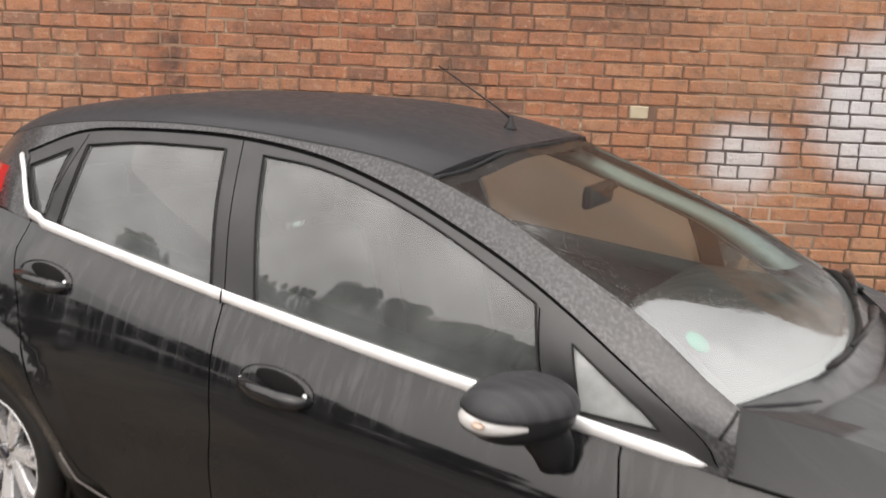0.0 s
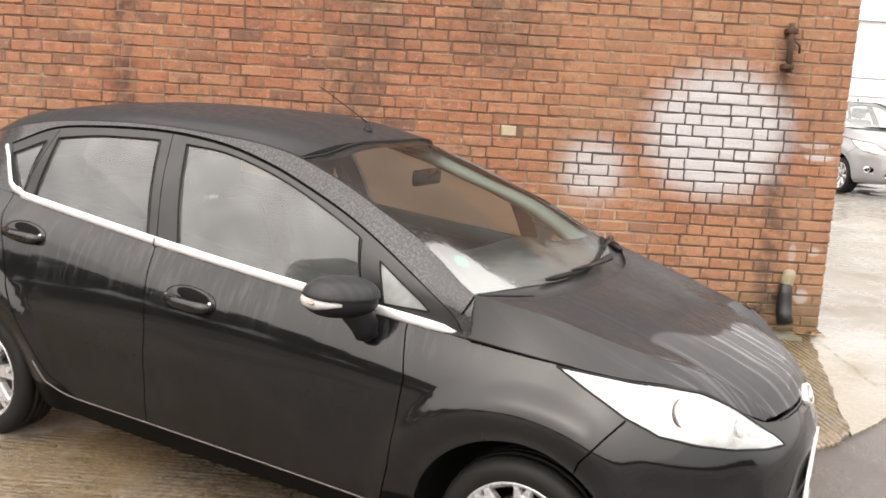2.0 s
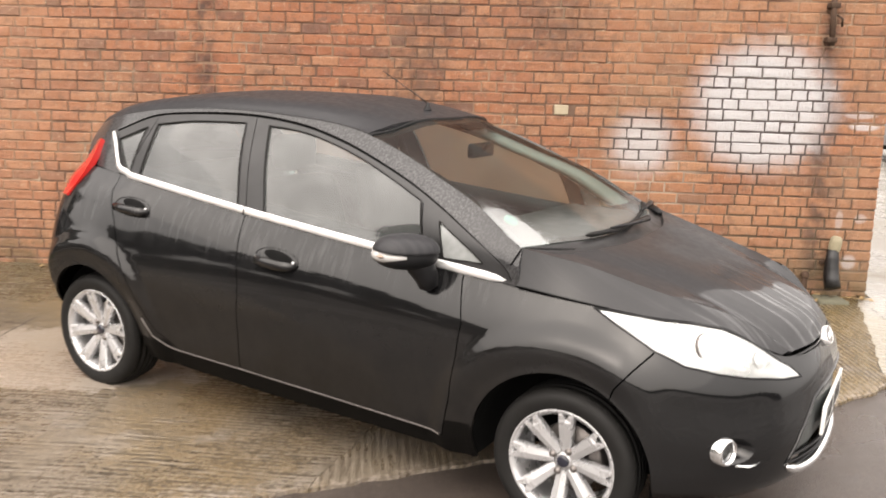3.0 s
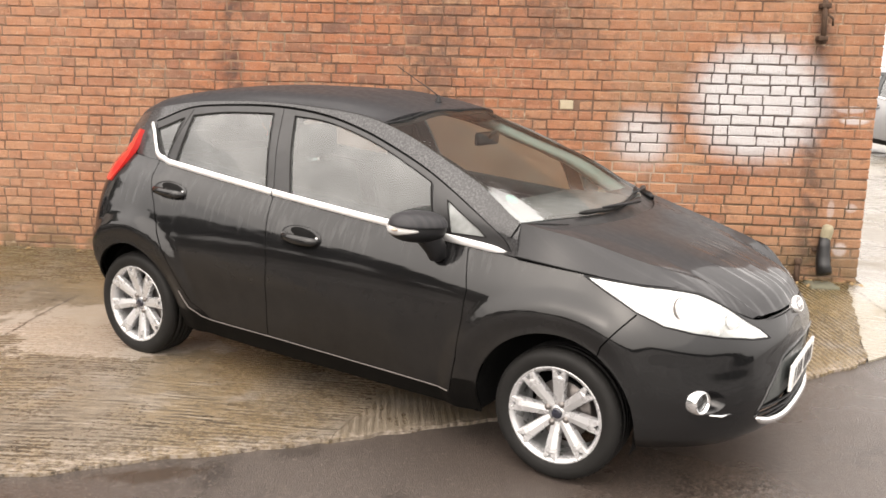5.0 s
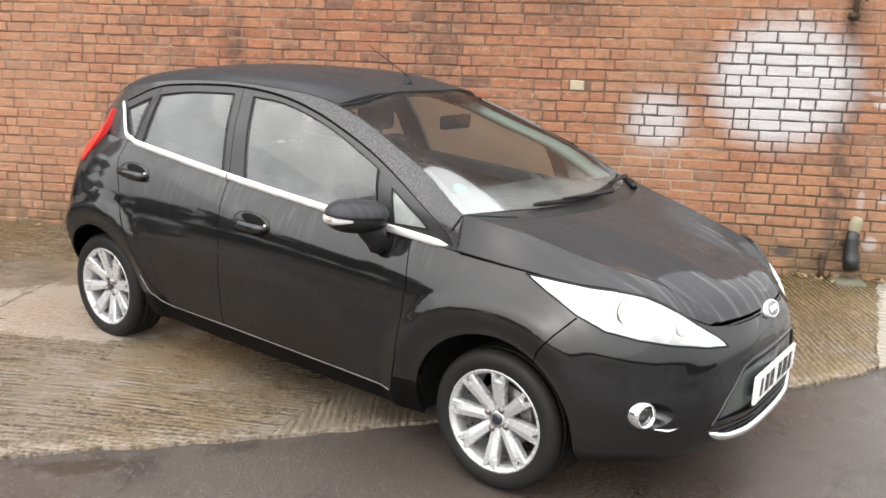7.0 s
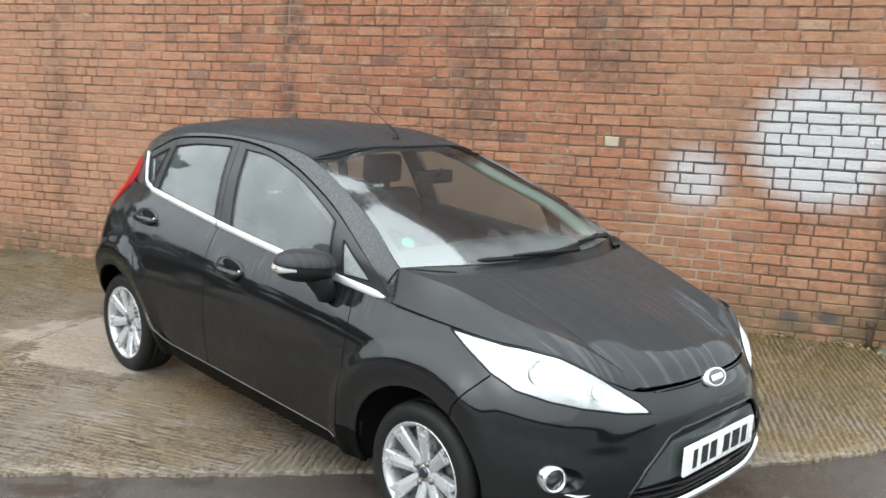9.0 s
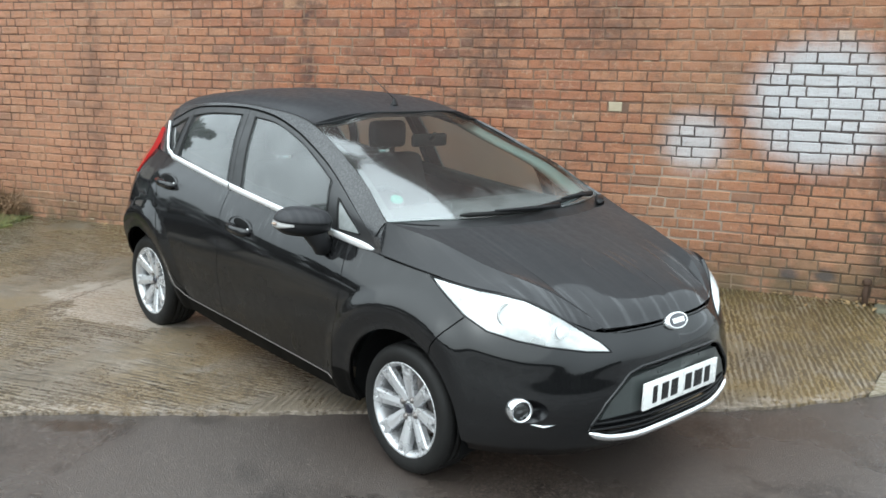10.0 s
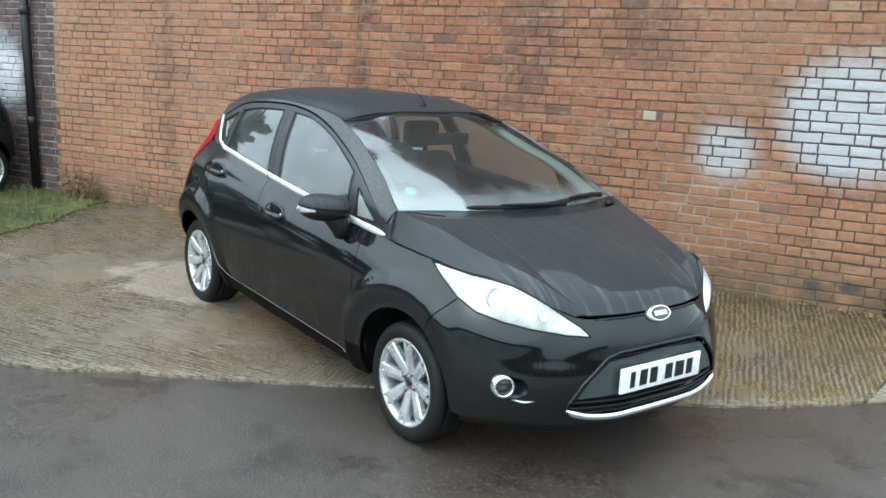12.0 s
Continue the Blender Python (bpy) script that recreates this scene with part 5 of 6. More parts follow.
    part("headlining", panel("headlining", r.p, r.n, r.tri, M_HEADLINER, 0, 0, np.full(len(r.p), -.03)), M_HEADLINER, car)
    back_rows = [[(-2.80, 0, 1.376), (-2.80, .25, 1.364), (-2.79, .40, 1.32), (-2.79, .462, 1.282)], [(-2.80, 0, 1.33), (-2.80, .25, 1.32), (-2.78, .42, 1.29), (-2.775, .475, 1.26)], [(-2.86, 0, 1.22), (-2.855, .3, 1.215), (-2.83, .47, 1.20), (-2.79, .535, 1.19)], [(-2.91, 0, 1.13), (-2.87, .40, 1.12), (-2.81, .54, 1.115), (-2.775, .592, 1.111)]]
    t = loft(back_rows, 16, 12)
    part("tailgate", panel("tailgate", t.p, t.n, t.tri, M_TRIM_GLOSS, 0, .01), M_TRIM_GLOSS, car)

    # side windows and their frames
    cuts = {"front_window": curved(FRONT_GLASS, 1, 7), "rear_window": curved(REAR_GLASS, 2, 6), "rear_quarter_light": REAR_QUARTER, "front_quarter_light": FRONT_QUARTER}
    lines = {k: resample(flank_top.find(resample(v, .03), (0, 2)), .012) for k, v in cuts.items()}
    dlo = resample(flank_top.find(resample(curved(DLO, 0, 11), .03), (0, 2)), .012)
    door_gaps = [gap(flank_top.find(resample(g, .03, closed=False), (0, 2)), .002) for g in ([(-1.555, 1.0), (-1.60, 1.20), (-1.645, 1.418)], [(-2.42, 1.09), (-2.335, 1.20), (-2.275, 1.37)], [(-.60, .93), (-.64, 1.05), (-.665, 1.155)])]
    rail_gap = gap(flank_top.find(resample(curved(DLO, 0, 11)[:61], .03, closed=False), (0, 2)), .0045)
    f = Skin(flank_top, list(lines.values()) + door_gaps + [rail_gap], 0.024)
    gl = {k: f.take(inside(v, f.mid)) for k, v in lines.items()}
    gap_tri = f.take(np.any([inside(g, f.mid) for g in door_gaps + [rail_gap]], axis=0))
    frame_tri = f.take(inside(dlo, f.mid))
    rail_tri = f.take(f.at[:, 0] > -9)
    split = f.p[frame_tri].mean(axis=1)
    cut_b, cut_r = np.interp(split[:, 2], [1.0, 1.2, 1.418], [-1.555, -1.60, -1.645]), np.interp(split[:, 2], [1.09, 1.2, 1.37], [-2.42, -2.335, -2.275])
    frames = {"front_window_frame": frame_tri[split[:, 0] >= cut_b], "rear_window_frame": frame_tri[(split[:, 0] < cut_b) & (split[:, 0] > cut_r)], "quarter_trim": frame_tri[split[:, 0] <= cut_r]}
    for side in (-1, 1):
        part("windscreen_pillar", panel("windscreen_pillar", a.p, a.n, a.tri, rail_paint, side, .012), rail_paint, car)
        edge = [(-.27, .708, 1.064), (-.49, .653, 1.190), (-.765, .591, 1.290), (-1.030, .547, 1.384)]
        lining = loft([[(x_ - dx, w_ - dw, z_ - dz) for x_, w_, z_ in edge] for dx, dw, dz in ((.012, .022, .018), (.045, .058, .030), (.10, .062, .036), (.15, .022, .030))], 20, 10)
        part("pillar_trim", panel("pillar_trim", lining.p, lining.n, lining.tri, M_LINING, side, .006), M_LINING, car, "pale grey pillar lining")
        ledge = [Vector((p[0], side * (p[1] - .062), p[2] + .016)) for p in hermite(np.arange(14), np.array(BELT), np.linspace(6.0, 9.9, 30))]
        part("door_top_trim", tube(ledge, .032, 8, 1.2), M_DASH, car)
        part("roof_rail", panel("roof_rail", f.p, f.n, rail_tri, rail_paint, side, .014), rail_paint, car)
        for nm, tri in frames.items():
            owner = doors["front_door", side] if nm[0] == "f" else (doors["rear_door", side] if nm[0] == "r" else car)
            part(nm, panel(nm, f.p, f.n, tri, M_FRAME, side, .016, np.full(len(f.p), -.004)), M_FRAME, owner, "satin black window frame")
        part("window_backing", panel("window_backing", f.p, f.n, np.vstack([frame_tri, rail_tri, gap_tri]), M_DARK, side, 0, np.full(len(f.p), -.014)), M_DARK, car)
        for nm, tri in gl.items():
            owner = doors["front_door", side] if nm == "front_window" else (doors["rear_door", side] if nm == "rear_window" else car)
            pane = part(nm, panel(nm, f.p, f.n, tri, M_MISTED if nm == "front_quarter_light" else (M_GLASS_WET if side > 0 else M_GLASS), side, 0, np.full(len(f.p), -.009)), M_GLASS, owner)
            line = [Vector((p[0], p[1] * side, p[2])) for p in flank_top.at(np.vstack([lines[nm], lines[nm][:1]]))]
            part("glass_seal", tube(line, .0024, 6), M_RUBBER, pane)
        # bright strip along the belt and up behind the last window
        q = [on_patch(flank_top, x_, z_, side, .004).translation for x_, z_ in ((-2.562, 1.268), (-2.515, 1.225), (-2.487, 1.18), (-2.455, 1.125), (-2.425, 1.105), (-2.38, 1.097))]
        belt = hermite(np.arange(14), np.array(BELT), np.linspace(5.6, 9.75, 50))
        belt = [Vector((p[0], side * (p[1] + .004), p[2] + .011)) for p in belt if p[0] < -.235][::-1]
        up = [Vector(p) for p in belt if p.x > -2.37]
        part("belt_strip", tube(q + up, [.0085] * 4 + [.0085] * (len(q) + len(up) - 6) + [.007, .002], 10, 2.0), M_BRIGHT, car, "bright chrome strip under the windows")
        at_seam = min(up, key=lambda p: abs(p.x + 1.535))
        part("strip_joint", tube([at_seam + Vector((.002, side * .0092, .019)), at_seam + Vector((-.002, side * .0092, -.019))], .0022, 6), M_DARK, car)
        # thin pale bar standing in for the glint along the foot of the doors
        lip = [on_patch(tub, x_, z_, side, .004).translation for x_, z_ in resample([(-2.09, .455), (-2.035, .375), (-1.97, .332), (-1.899, .322), (-1.503, .318), (-1.07, .308), (-.743, .299), (-.47, .289)], .06, closed=False)]
        part("sill_glint", tube(lip, .0028, 6), M_DISC, car)
        # handles
        for owner, x_, z_ in (("front_door", -1.297, .853), ("rear_door", -2.225, .958)):
            m = on_patch(tub, x_, z_, side)
            cup = ball(m @ pose(0, 0, 0, 0, 0, -3) @ Matrix.Diagonal((.116, .045, .005, 1)), 32, 12)
            hd = part("door_handle", cup, paint, doors[owner, side], "body-coloured pull handle over a scooped recess")
            # no real hollow: a black patch gives its shade
            part("recess", ball(m @ Matrix.Translation((.012, .012, .0042)) @ pose(0, 0, 0, 0, 0, -8) @ Matrix.Diagonal((.080, .024, .004, 1)), 28, 10), M_DARK, hd, "black patch as the shade of the hollow behind the grip")
            pts = [m @ Vector(v) for v in ((-.116, -.008, .000), (-.09, -.016, .018), (-.03, -.024, .028), (.03, -.027, .028), (.085, -.024, .020), (.114, -.014, .000))]
            part("grip", tube(pts, [.008, .016, .018, .018, .016, .008], 14, 1.25), paint, hd)
            # small silver blobs as highlights at both ends of the grip
            for x_end in (-.102, .100):
                part("grip_glint", ball(m @ Matrix.Translation((x_end, -.004, .014)) @ Matrix.Diagonal((.008, .007, .004, 1)), 14, 8), M_ALLOY, hd)
            lip_pts = [m @ pose(0, 0, 0, 0, 0, -3) @ Vector((.117 * math.cos(t), .046 * math.sin(t), .002)) for t in np.linspace(0, 6.2832, 40)]
            part("recess_rim", tube(lip_pts, .0016, 6), M_TRIM_GLOSS, hd)
        # door mirror
        m = Matrix.Translation((-.612, side * .888, 1.0)) @ pose(0, 0, 0, side * 3, 0, side * 30)
        shell = ball(m @ Matrix.Diagonal((.095, .130, .066, 1)), 32, 20)
        for v in shell.verts:
            q_ = m.inverted() @ v.co
            q_ = Vector([math.copysign((abs(c_) / h_) ** e_ * h_, c_) for c_, h_, e_ in zip(q_, (.095, .130, .066), (.9, .80, .85))])
            q_.x = max(q_.x, -.048 + .01 * abs(q_.y) / .14)
            q_.z = max(q_.z, .004)
            v.co = m @ q_
        mir = part("door_mirror", shell, top_paint, doors["front_door", side], "rounded black door mirror with a clear indicator strip")
        low = ball(m @ Matrix.Translation((-.004, 0, -.012)) @ Matrix.Diagonal((.091, .127, .056, 1)), 32, 18)
        for v in low.verts:
            q_ = m.inverted() @ v.co
            q_ = Vector([math.copysign((abs(c_) / h_) ** e_ * h_, c_) for c_, h_, e_ in zip(q_, (.091, .127, .056), (.9, .82, .9))])
            q_.x = max(q_.x, -.046)
            v.co = m @ q_
        part("lower_shell", low, M_TRIM, mir)
        rim_, skin_ = [], bmesh.new()
        for k, t in enumerate(np.radians(np.linspace(18, 106, 18))):
            wide = min(1.0, .18 + k / 11)
            col = []
            for v in (1, .5, 0, -.5, -1):
                h_ = .006 + .025 * wide * v
                r_ = math.sqrt(1 - (h_ / .056) ** 2) * (1.065 - .02 * abs(v))
                col.append(skin_.verts.new(m @ Vector((.091 * math.cos(t) * r_ - .004, side * .129 * math.sin(t) * r_, -.014 + h_))))
            rim_.append(col)
        for a_, b_ in zip(rim_, rim_[1:]):
            for k in range(4):
                skin_.faces.new((a_[k], b_[k], b_[k + 1], a_[k + 1]))
        bmesh.ops.recalc_face_normals(skin_, faces=skin_.faces)
        bmesh.ops.solidify(skin_, geom=skin_.faces[:], thickness=.006)
        ind = part("indicator", skin_, M_INDICATOR, mir, "clear indicator lens")
        part("bulb", ball(m @ Matrix.Translation((.036, side * .126, -.008)) @ Matrix.Diagonal((.016, .013, .006, 1)), 14, 8), M_AMBER, ind, "dull amber bulb")
        part("mirror_glass", ball(m @ Matrix.Translation((-.047, 0, -.004)) @ Matrix.Diagonal((.003, .098, .046, 1)), 24, 10), M_CHROME, mir)
        stalk = tube([Vector((-.590, side * .860, .975)), Vector((-.570, side * .840, .935)), Vector((-.555, side * .828, .900)), Vector((-.548, side * .822, .862)), Vector((-.545, side * .82, .85))], [.056, .052, .046, .036, .012], 16, 1.0)
        part("stalk", stalk, M_TRIM, mir)
        # tail lamp
        tl = loft([[(-2.632, .612, 1.238), (-2.660, .665, 1.12), (-2.695, .712, 1.03), (-2.745, .745, .955)], [(-2.68, .588, 1.235), (-2.735, .632, 1.12), (-2.79, .68, 1.03), (-2.82, .71, .952)], [(-2.73, .53, 1.235), (-2.81, .56, 1.12), (-2.885, .60, 1.03), (-2.89, .635, .952)]], 16, 8)
        part("tail_lamp", panel("tail_lamp", tl.p, tl.n, tl.tri, M_RED, side, .03), M_RED, car, "tall red tail lamp")
        g = hermite(np.arange(len(GUTTER)), np.array(GUTTER), np.linspace(1.95, 6.9, 50))
        part("roof_gutter", tube([Vector((p[0], side * (p[1] - .010), p[2] - .002)) for p in g], .007, 6), M_TRIM, car)
    # header seal, aerial, wipers
    h = [Vector((p[0] + .002, p[1], p[2] + .001)) for p in hermite(np.arange(4), np.array(SCREEN_ROWS[-1]), np.linspace(0, 3, 20))]
    part("screen_seal", tube([Vector((p.x, -p.y, p.z)) for p in h[::-1]] + h[1:], .006, 6), M_TRIM, car)
    aerial = part("aerial", lathe([(0, .034), (.006, .030), (.012, .010), (.022, -.004)], 16, "Z"), M_TRIM, car, "thin black roof aerial")
    aerial.matrix_basis = pose(-1.085, 0, 1.474)
    part("rod", tube([(0, 0, .025), (-.05, 0, .055), (-.26, 0, .165)], [.004, .0028, .002], 6), M_TRIM, aerial)
    for y0, y1 in ((-.42, .17), (.13, .53)):
        pts = []
        for t in np.linspace(0, 1, 14):
            yy = y0 + (y1 - y0) * t
            q = screen.at(screen.find([(-.072 - .42 * yy * yy, abs(yy), 1.046)]))[0]
            low = max(0.0, .17 - yy) / .59
            pts.append(Vector((q[0] + .004 + .042 * low, yy, q[2] + .010 - .010 * low)))
        wp = part("wiper", tube(pts, [.004] + [.0085] * 12 + [.004], 8, 1.3), M_RUBBER, car, "black windscreen wiper at rest")
        part("arm", tube([pts[4] + Vector((.002, 0, .012)), pts[7] + Vector((.014, 0, .014)), pts[10] + Vector((.030, 0, .010)), pts[13] + Vector((.045, 0, .0))], [.006, .008, .010, .016], 8), M_TRIM, wp)
    for side in (-1, 1):
        part("cowl_corner", tube([Vector((-.085, side * .545, 1.032)), Vector((-.125, side * .610, 1.036)), Vector((-.175, side * .668, 1.040)), Vector((-.215, side * .705, 1.040))], [.012, .022, .020, .008] if side > 0 else [.004, .006, .006, .003], 10, .7), M_TRIM, car)
    # inside
    dash = loft([[(-.10, 0, 1.022), (-.14, .4, 1.020), (-.27, .62, 1.015)], [(-.38, 0, 1.038), (-.40, .4, 1.03), (-.47, .61, 1.015)], [(-.60, 0, 1.02), (-.60, .4, 1.01), (-.62, .63, 1.0)], [(-.72, 0, .96), (-.70, .4, .95), (-.68, .66, .95)], [(-.74, 0, .60), (-.70, .4, .60), (-.68, .68, .60)]], 16, 16)
    part("dashboard", panel("dashboard", dash.p, dash.n, dash.tri, M_DASH, 0, 0), M_DASH, car, "dark grey plastic dashboard")
    part("cabin_floor", box(-2.7, -.5, -.68, .68, .30, .34), M_DASH, car)
    wheel_ = tube([Matrix.Translation((-.80, -.36, .93)) @ pose(0, 0, 0, 0, -62, 0) @ Vector((.185 * math.cos(t), .185 * math.sin(t), 0)) for t in np.linspace(0, 6.2832, 40)], .015, 8)
    sw = part("steering_wheel", wheel_, M_DASH, car)
    hub_ = ball(Matrix.Translation((-.80, -.36, .93)) @ pose(0, 0, 0, 0, -62, 0) @ Matrix.Diagonal((.075, .085, .03, 1)))
    add(hub_, tube([(-.80, -.54, .93), (-.79, -.36, .925), (-.80, -.18, .93)], .016, 8))
    part("wheel_boss", hub_, M_DASH, sw)
    def squash(bm, f):
        for v in bm.verts:
            v.co = f(v.co)
        return bm
    for yy, xx, wd in ((-.36, -1.28, .25), (.36, -1.28, .25)):
        seat = part("seat_cushion", box(xx - .05, xx + .45, yy - wd, yy + wd, .50, .64, .06, 3), M_SEAT, car, "charcoal cloth front seat")
        b = box(xx - .20, xx - .06, yy - wd * .93, yy + wd * .93, .58, 1.14, .055, 3)
        squash(b, lambda v: Vector((v.x - (v.z - .6) * .28, yy + (v.y - yy) * (1 - .25 * max(0, v.z - .8)), v.z)))
        part("backrest", b, M_SEAT, seat)
        b = box(xx - .36, xx - .26, yy - .125, yy + .125, 1.17, 1.335, .045, 3)
        part("headrest", b, M_SEAT, seat)
        part("headrest_post", box(xx - .325, xx - .31, yy - .06, yy + .06, 1.08, 1.20), M_CHROME, seat)
    bench = part("rear_bench", box(-2.35, -1.88, -.62, .62, .50, .64, .05, 3), M_SEAT, car, "charcoal cloth rear bench")
    b = box(-2.42, -2.30, -.60, .60, .58, 1.10, .05, 3)
    part("backrest", squash(b, lambda v: Vector((v.x - (v.z - .6) * .25, v.y, v.z))), M_SEAT, bench)
    for yy in (-.38, .38):
        part("headrest", box(-2.52, -2.43, yy - .12, yy + .12, 1.10, 1.23, .04, 3), M_SEAT, bench)
    im = part("interior_mirror", box(-.80, -.775, -.115, .115, 1.275, 1.34, .02, 3), M_TRIM, car)
    part("mirror_stem", tube([(-.775, 0, 1.31), (-.74, 0, 1.345)], .012, 8), M_TRIM, im)
    sc = screen.at(screen.find([(-.36, .555, 1.07)]))[0]
    disc = lathe([(0, 0), (.029, 0), (.029, .002), (0, .002)], 24, "Z")
    ob = part("paper_disc", disc, M_PAPER, car, "green paper disc inside the windscreen")
    ob.matrix_basis = look((sc[0] - .014, -sc[1], sc[2] - .022), (sc[0] + .6, -sc[1] - .25, sc[2] + 1.0))
    return car


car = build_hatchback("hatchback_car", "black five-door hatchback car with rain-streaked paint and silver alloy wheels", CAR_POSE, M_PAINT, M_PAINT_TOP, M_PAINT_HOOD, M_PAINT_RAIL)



# ---- other cars, the drain, pipes, weeds, the far building and the trees across the road ----
def repainted(name, label, m, paint):
    ob = copy_thing(car, m)
    ob.name = name
    tagged(ob, label, "car")
    for o in ob.children_recursive:
        if o.type == "MESH" and o.material_slots and o.material_slots[0].material in (M_PAINT, M_PAINT_TOP, M_PAINT_HOOD, M_PAINT_RAIL) and paint != M_PAINT:
            o.material_slots[0].link = "OBJECT"
            o.material_slots[0].material = paint
    return ob


repainted("parked_car", "silver car parked on the pale concrete behind the wall", pose(7.525, 9.49, 0.385, 0, 0, -84) @ pose(0, 0, 0, 0, 1.7, 0) @ Matrix.Diagonal((1.084, 1.084, 1.108, 1)), M_PAINT_SILVER)
dark = repainted("dark_parked_car", "black car backed against the dark brick wall", pose(-7.80, -3.06, 0.135, 0, 0, -90), M_PAINT)

for o in dark.children_recursive:
    if o.name.startswith("tail_lamp"):
        o.material_slots[0].link = "OBJECT"
        o.material_slots[0].material = M_TRIM_GLOSS


def drain_stub():
    d = thing("drain_pipe_shoe", "black iron drain shoe with a pale clay collar by the wall", "drain pipe")
    part("shoe", tube([(1.992, -.062, .52), (1.990, -.064, .45), (1.988, -.070, .38), (1.990, -.085, .31), (1.994, -.12, .25)], [.038, .046, .051, .054, .056], 18), M_IRON, d)
    part("collar", lathe([(0, .075), (.022, .073), (.038, .060), (.044, .030), (.043, -.018), (.038, -.045)], 24, "Z"), M_CLAY, d, "pale clay collar").matrix_basis = pose(2.0, -.058, .545, 0, 8, 0)
    part("strap", box(1.92, 2.06, -.018, .004, .40, .43, .004), M_RUST, d)
    g = box(1.87, 2.09, -.23, -.005, .12, .175, .025)
    part("gully", g, M_GULLY, d, "mossy stone gully")
    return d


drain_stub()
stub = thing("rusty_pipe_stub", "short rusty pipe standing in the ground against the wall", "pipe")
part("pipe", tube([(1.815, -.05, .12), (1.813, -.05, .24), (1.815, -.048, .325)], [.026, .023, .021], 12), M_RUST, stub)
part("cap", lathe([(0, .02), (.022, .016), (.031, 0), (.031, -.02)], 12, "Z"), M_RUST, stub).matrix_basis = pose(1.815, -.048, .33)
brk = thing("rusty_pipe_bracket", "cut-off rusty iron pipe in brackets, high on the brick wall", "pipe")
part("pipe", tube([(1.812, -.055, 2.27), (1.818, -.055, 2.12), (1.826, -.055, 1.95)], [.020, .019, .021], 14), M_RUST, brk)
for z_ in (2.22, 1.99):
    part("bracket", box(1.785, 1.855, -.075, .004, z_ - .018, z_ + .018, .006), M_RUST, brk)
part("hook", tube([(1.845, -.05, 2.16), (1.875, -.07, 2.13), (1.88, -.06, 2.08)], .009, 8), M_RUST, brk)
dp = thing("downpipe", "tall black iron downpipe on the dark brick wall", "drain pipe")
part("pipe", tube([(-7.03, -.03, 3.4), (-6.96, -.03, 1.8), (-6.885, -.03, .17)], [.048, .048, .050], 16), M_IRON, dp)
for z_, x_ in ((2.15, -6.975), (.95, -6.922)):
    part("collar", lathe([(.046, .05), (.053, .045), (.053, -.045), (.046, -.05)], 20, "Z"), M_IRON, dp).matrix_basis = pose(x_, -.03, z_)

# leaves and rubbish swept against the foot of the wall
rng = random.Random(11)
M_LEAF_DEAD = plain("dead_leaf", (0.30, 0.20, 0.09), 0.8, amount=0.5, grain=60.0)
verts, faces = [], []
for k in range(150):
    x = rng.choice([rng.uniform(1.2, 2.28), rng.uniform(1.8, 2.28), rng.uniform(-6, 2.2)])
    y = -abs(rng.gauss(0, .07)) - .01
    s, a, b = rng.uniform(.012, .035), rng.uniform(0, 6.28), rng.uniform(-.5, .5)
    z = float(ground_height(x, y)) + .024
    m = pose(x, y, z, math.degrees(b), rng.uniform(-20, 20), math.degrees(a))
    i = len(verts)
    verts += [tuple(m @ Vector(v)) for v in ((-s, 0, 0), (0, -s * .5, s * .15), (s, 0, .1 * s), (0, s * .5, s * .15))]
    faces.append((i, i + 1, i + 2, i + 3))
tagged(new("leaf_litter", mesh_of("leaf_litter", verts, faces, M_LEAF_DEAD)), "pale dead leaves along the foot of the wall", "leaf litter", kind="stuff")

# the mossy verge by the dark wall
def moss():
    """Moss and thin turf over dark soil, with straw-coloured patches."""
    m = Mat("wet_moss", rough=0.9, coords="World")
    c = m.mix(m.span(m.noise(9.0, 5.0, 0.65), 0.35, 0.65), (0.060, 0.072, 0.018), (0.165, 0.175, 0.045))
    c = m.mix(m.span(m.noise(4.0, 5.0, 0.7), 0.54, 0.62, 0.0, 0.85), c, (0.045, 0.035, 0.022))
    c = m.mix(m.span(m.noise(2.6, 5.0, 0.7, out="Fac", distort=0.4), 0.58, 0.66, 0.0, 0.7), c, (0.24, 0.19, 0.10))
    c = m.mix(m.span(m.noise(70.0, 4.0, 0.7), 0.4, 0.7, 0.0, 0.6), c, (0.05, 0.055, 0.018))
    m.set("Base Color", c)
    m.bump(m.math("ADD", m.noise(22.0, 5.0, 0.7), m.math("MULTIPLY", m.noise(90.0, 4.0), 0.5)), 0.9, 0.05)
    return m.m


M_MOSS = moss()
M_STRAW = plain("dead_grass", (0.26, 0.20, 0.09), 0.8, amount=0.5, grain=8.0)
M_GRASS = plain("grass_blades", (0.085, 0.105, 0.028), 0.6, amount=0.5, grain=6.0)
M_STEM = plain("dead_stems", (0.25, 0.15, 0.08), 0.8, amount=0.5, grain=20.0)
VERGE = [(-5.33, -1.75), (-5.36, -1.3), (-5.52, -.75), (-5.72, -.28), (-5.78, -.06), (-6.3, -.02), (-8.9, .02), (-8.9, -1.9), (-6.8, -1.95)]
tagged(slab("verge", VERGE, M_MOSS, "mossy green verge beside the concrete", lift=.035, step=.06, wobble=.11), category="verge")
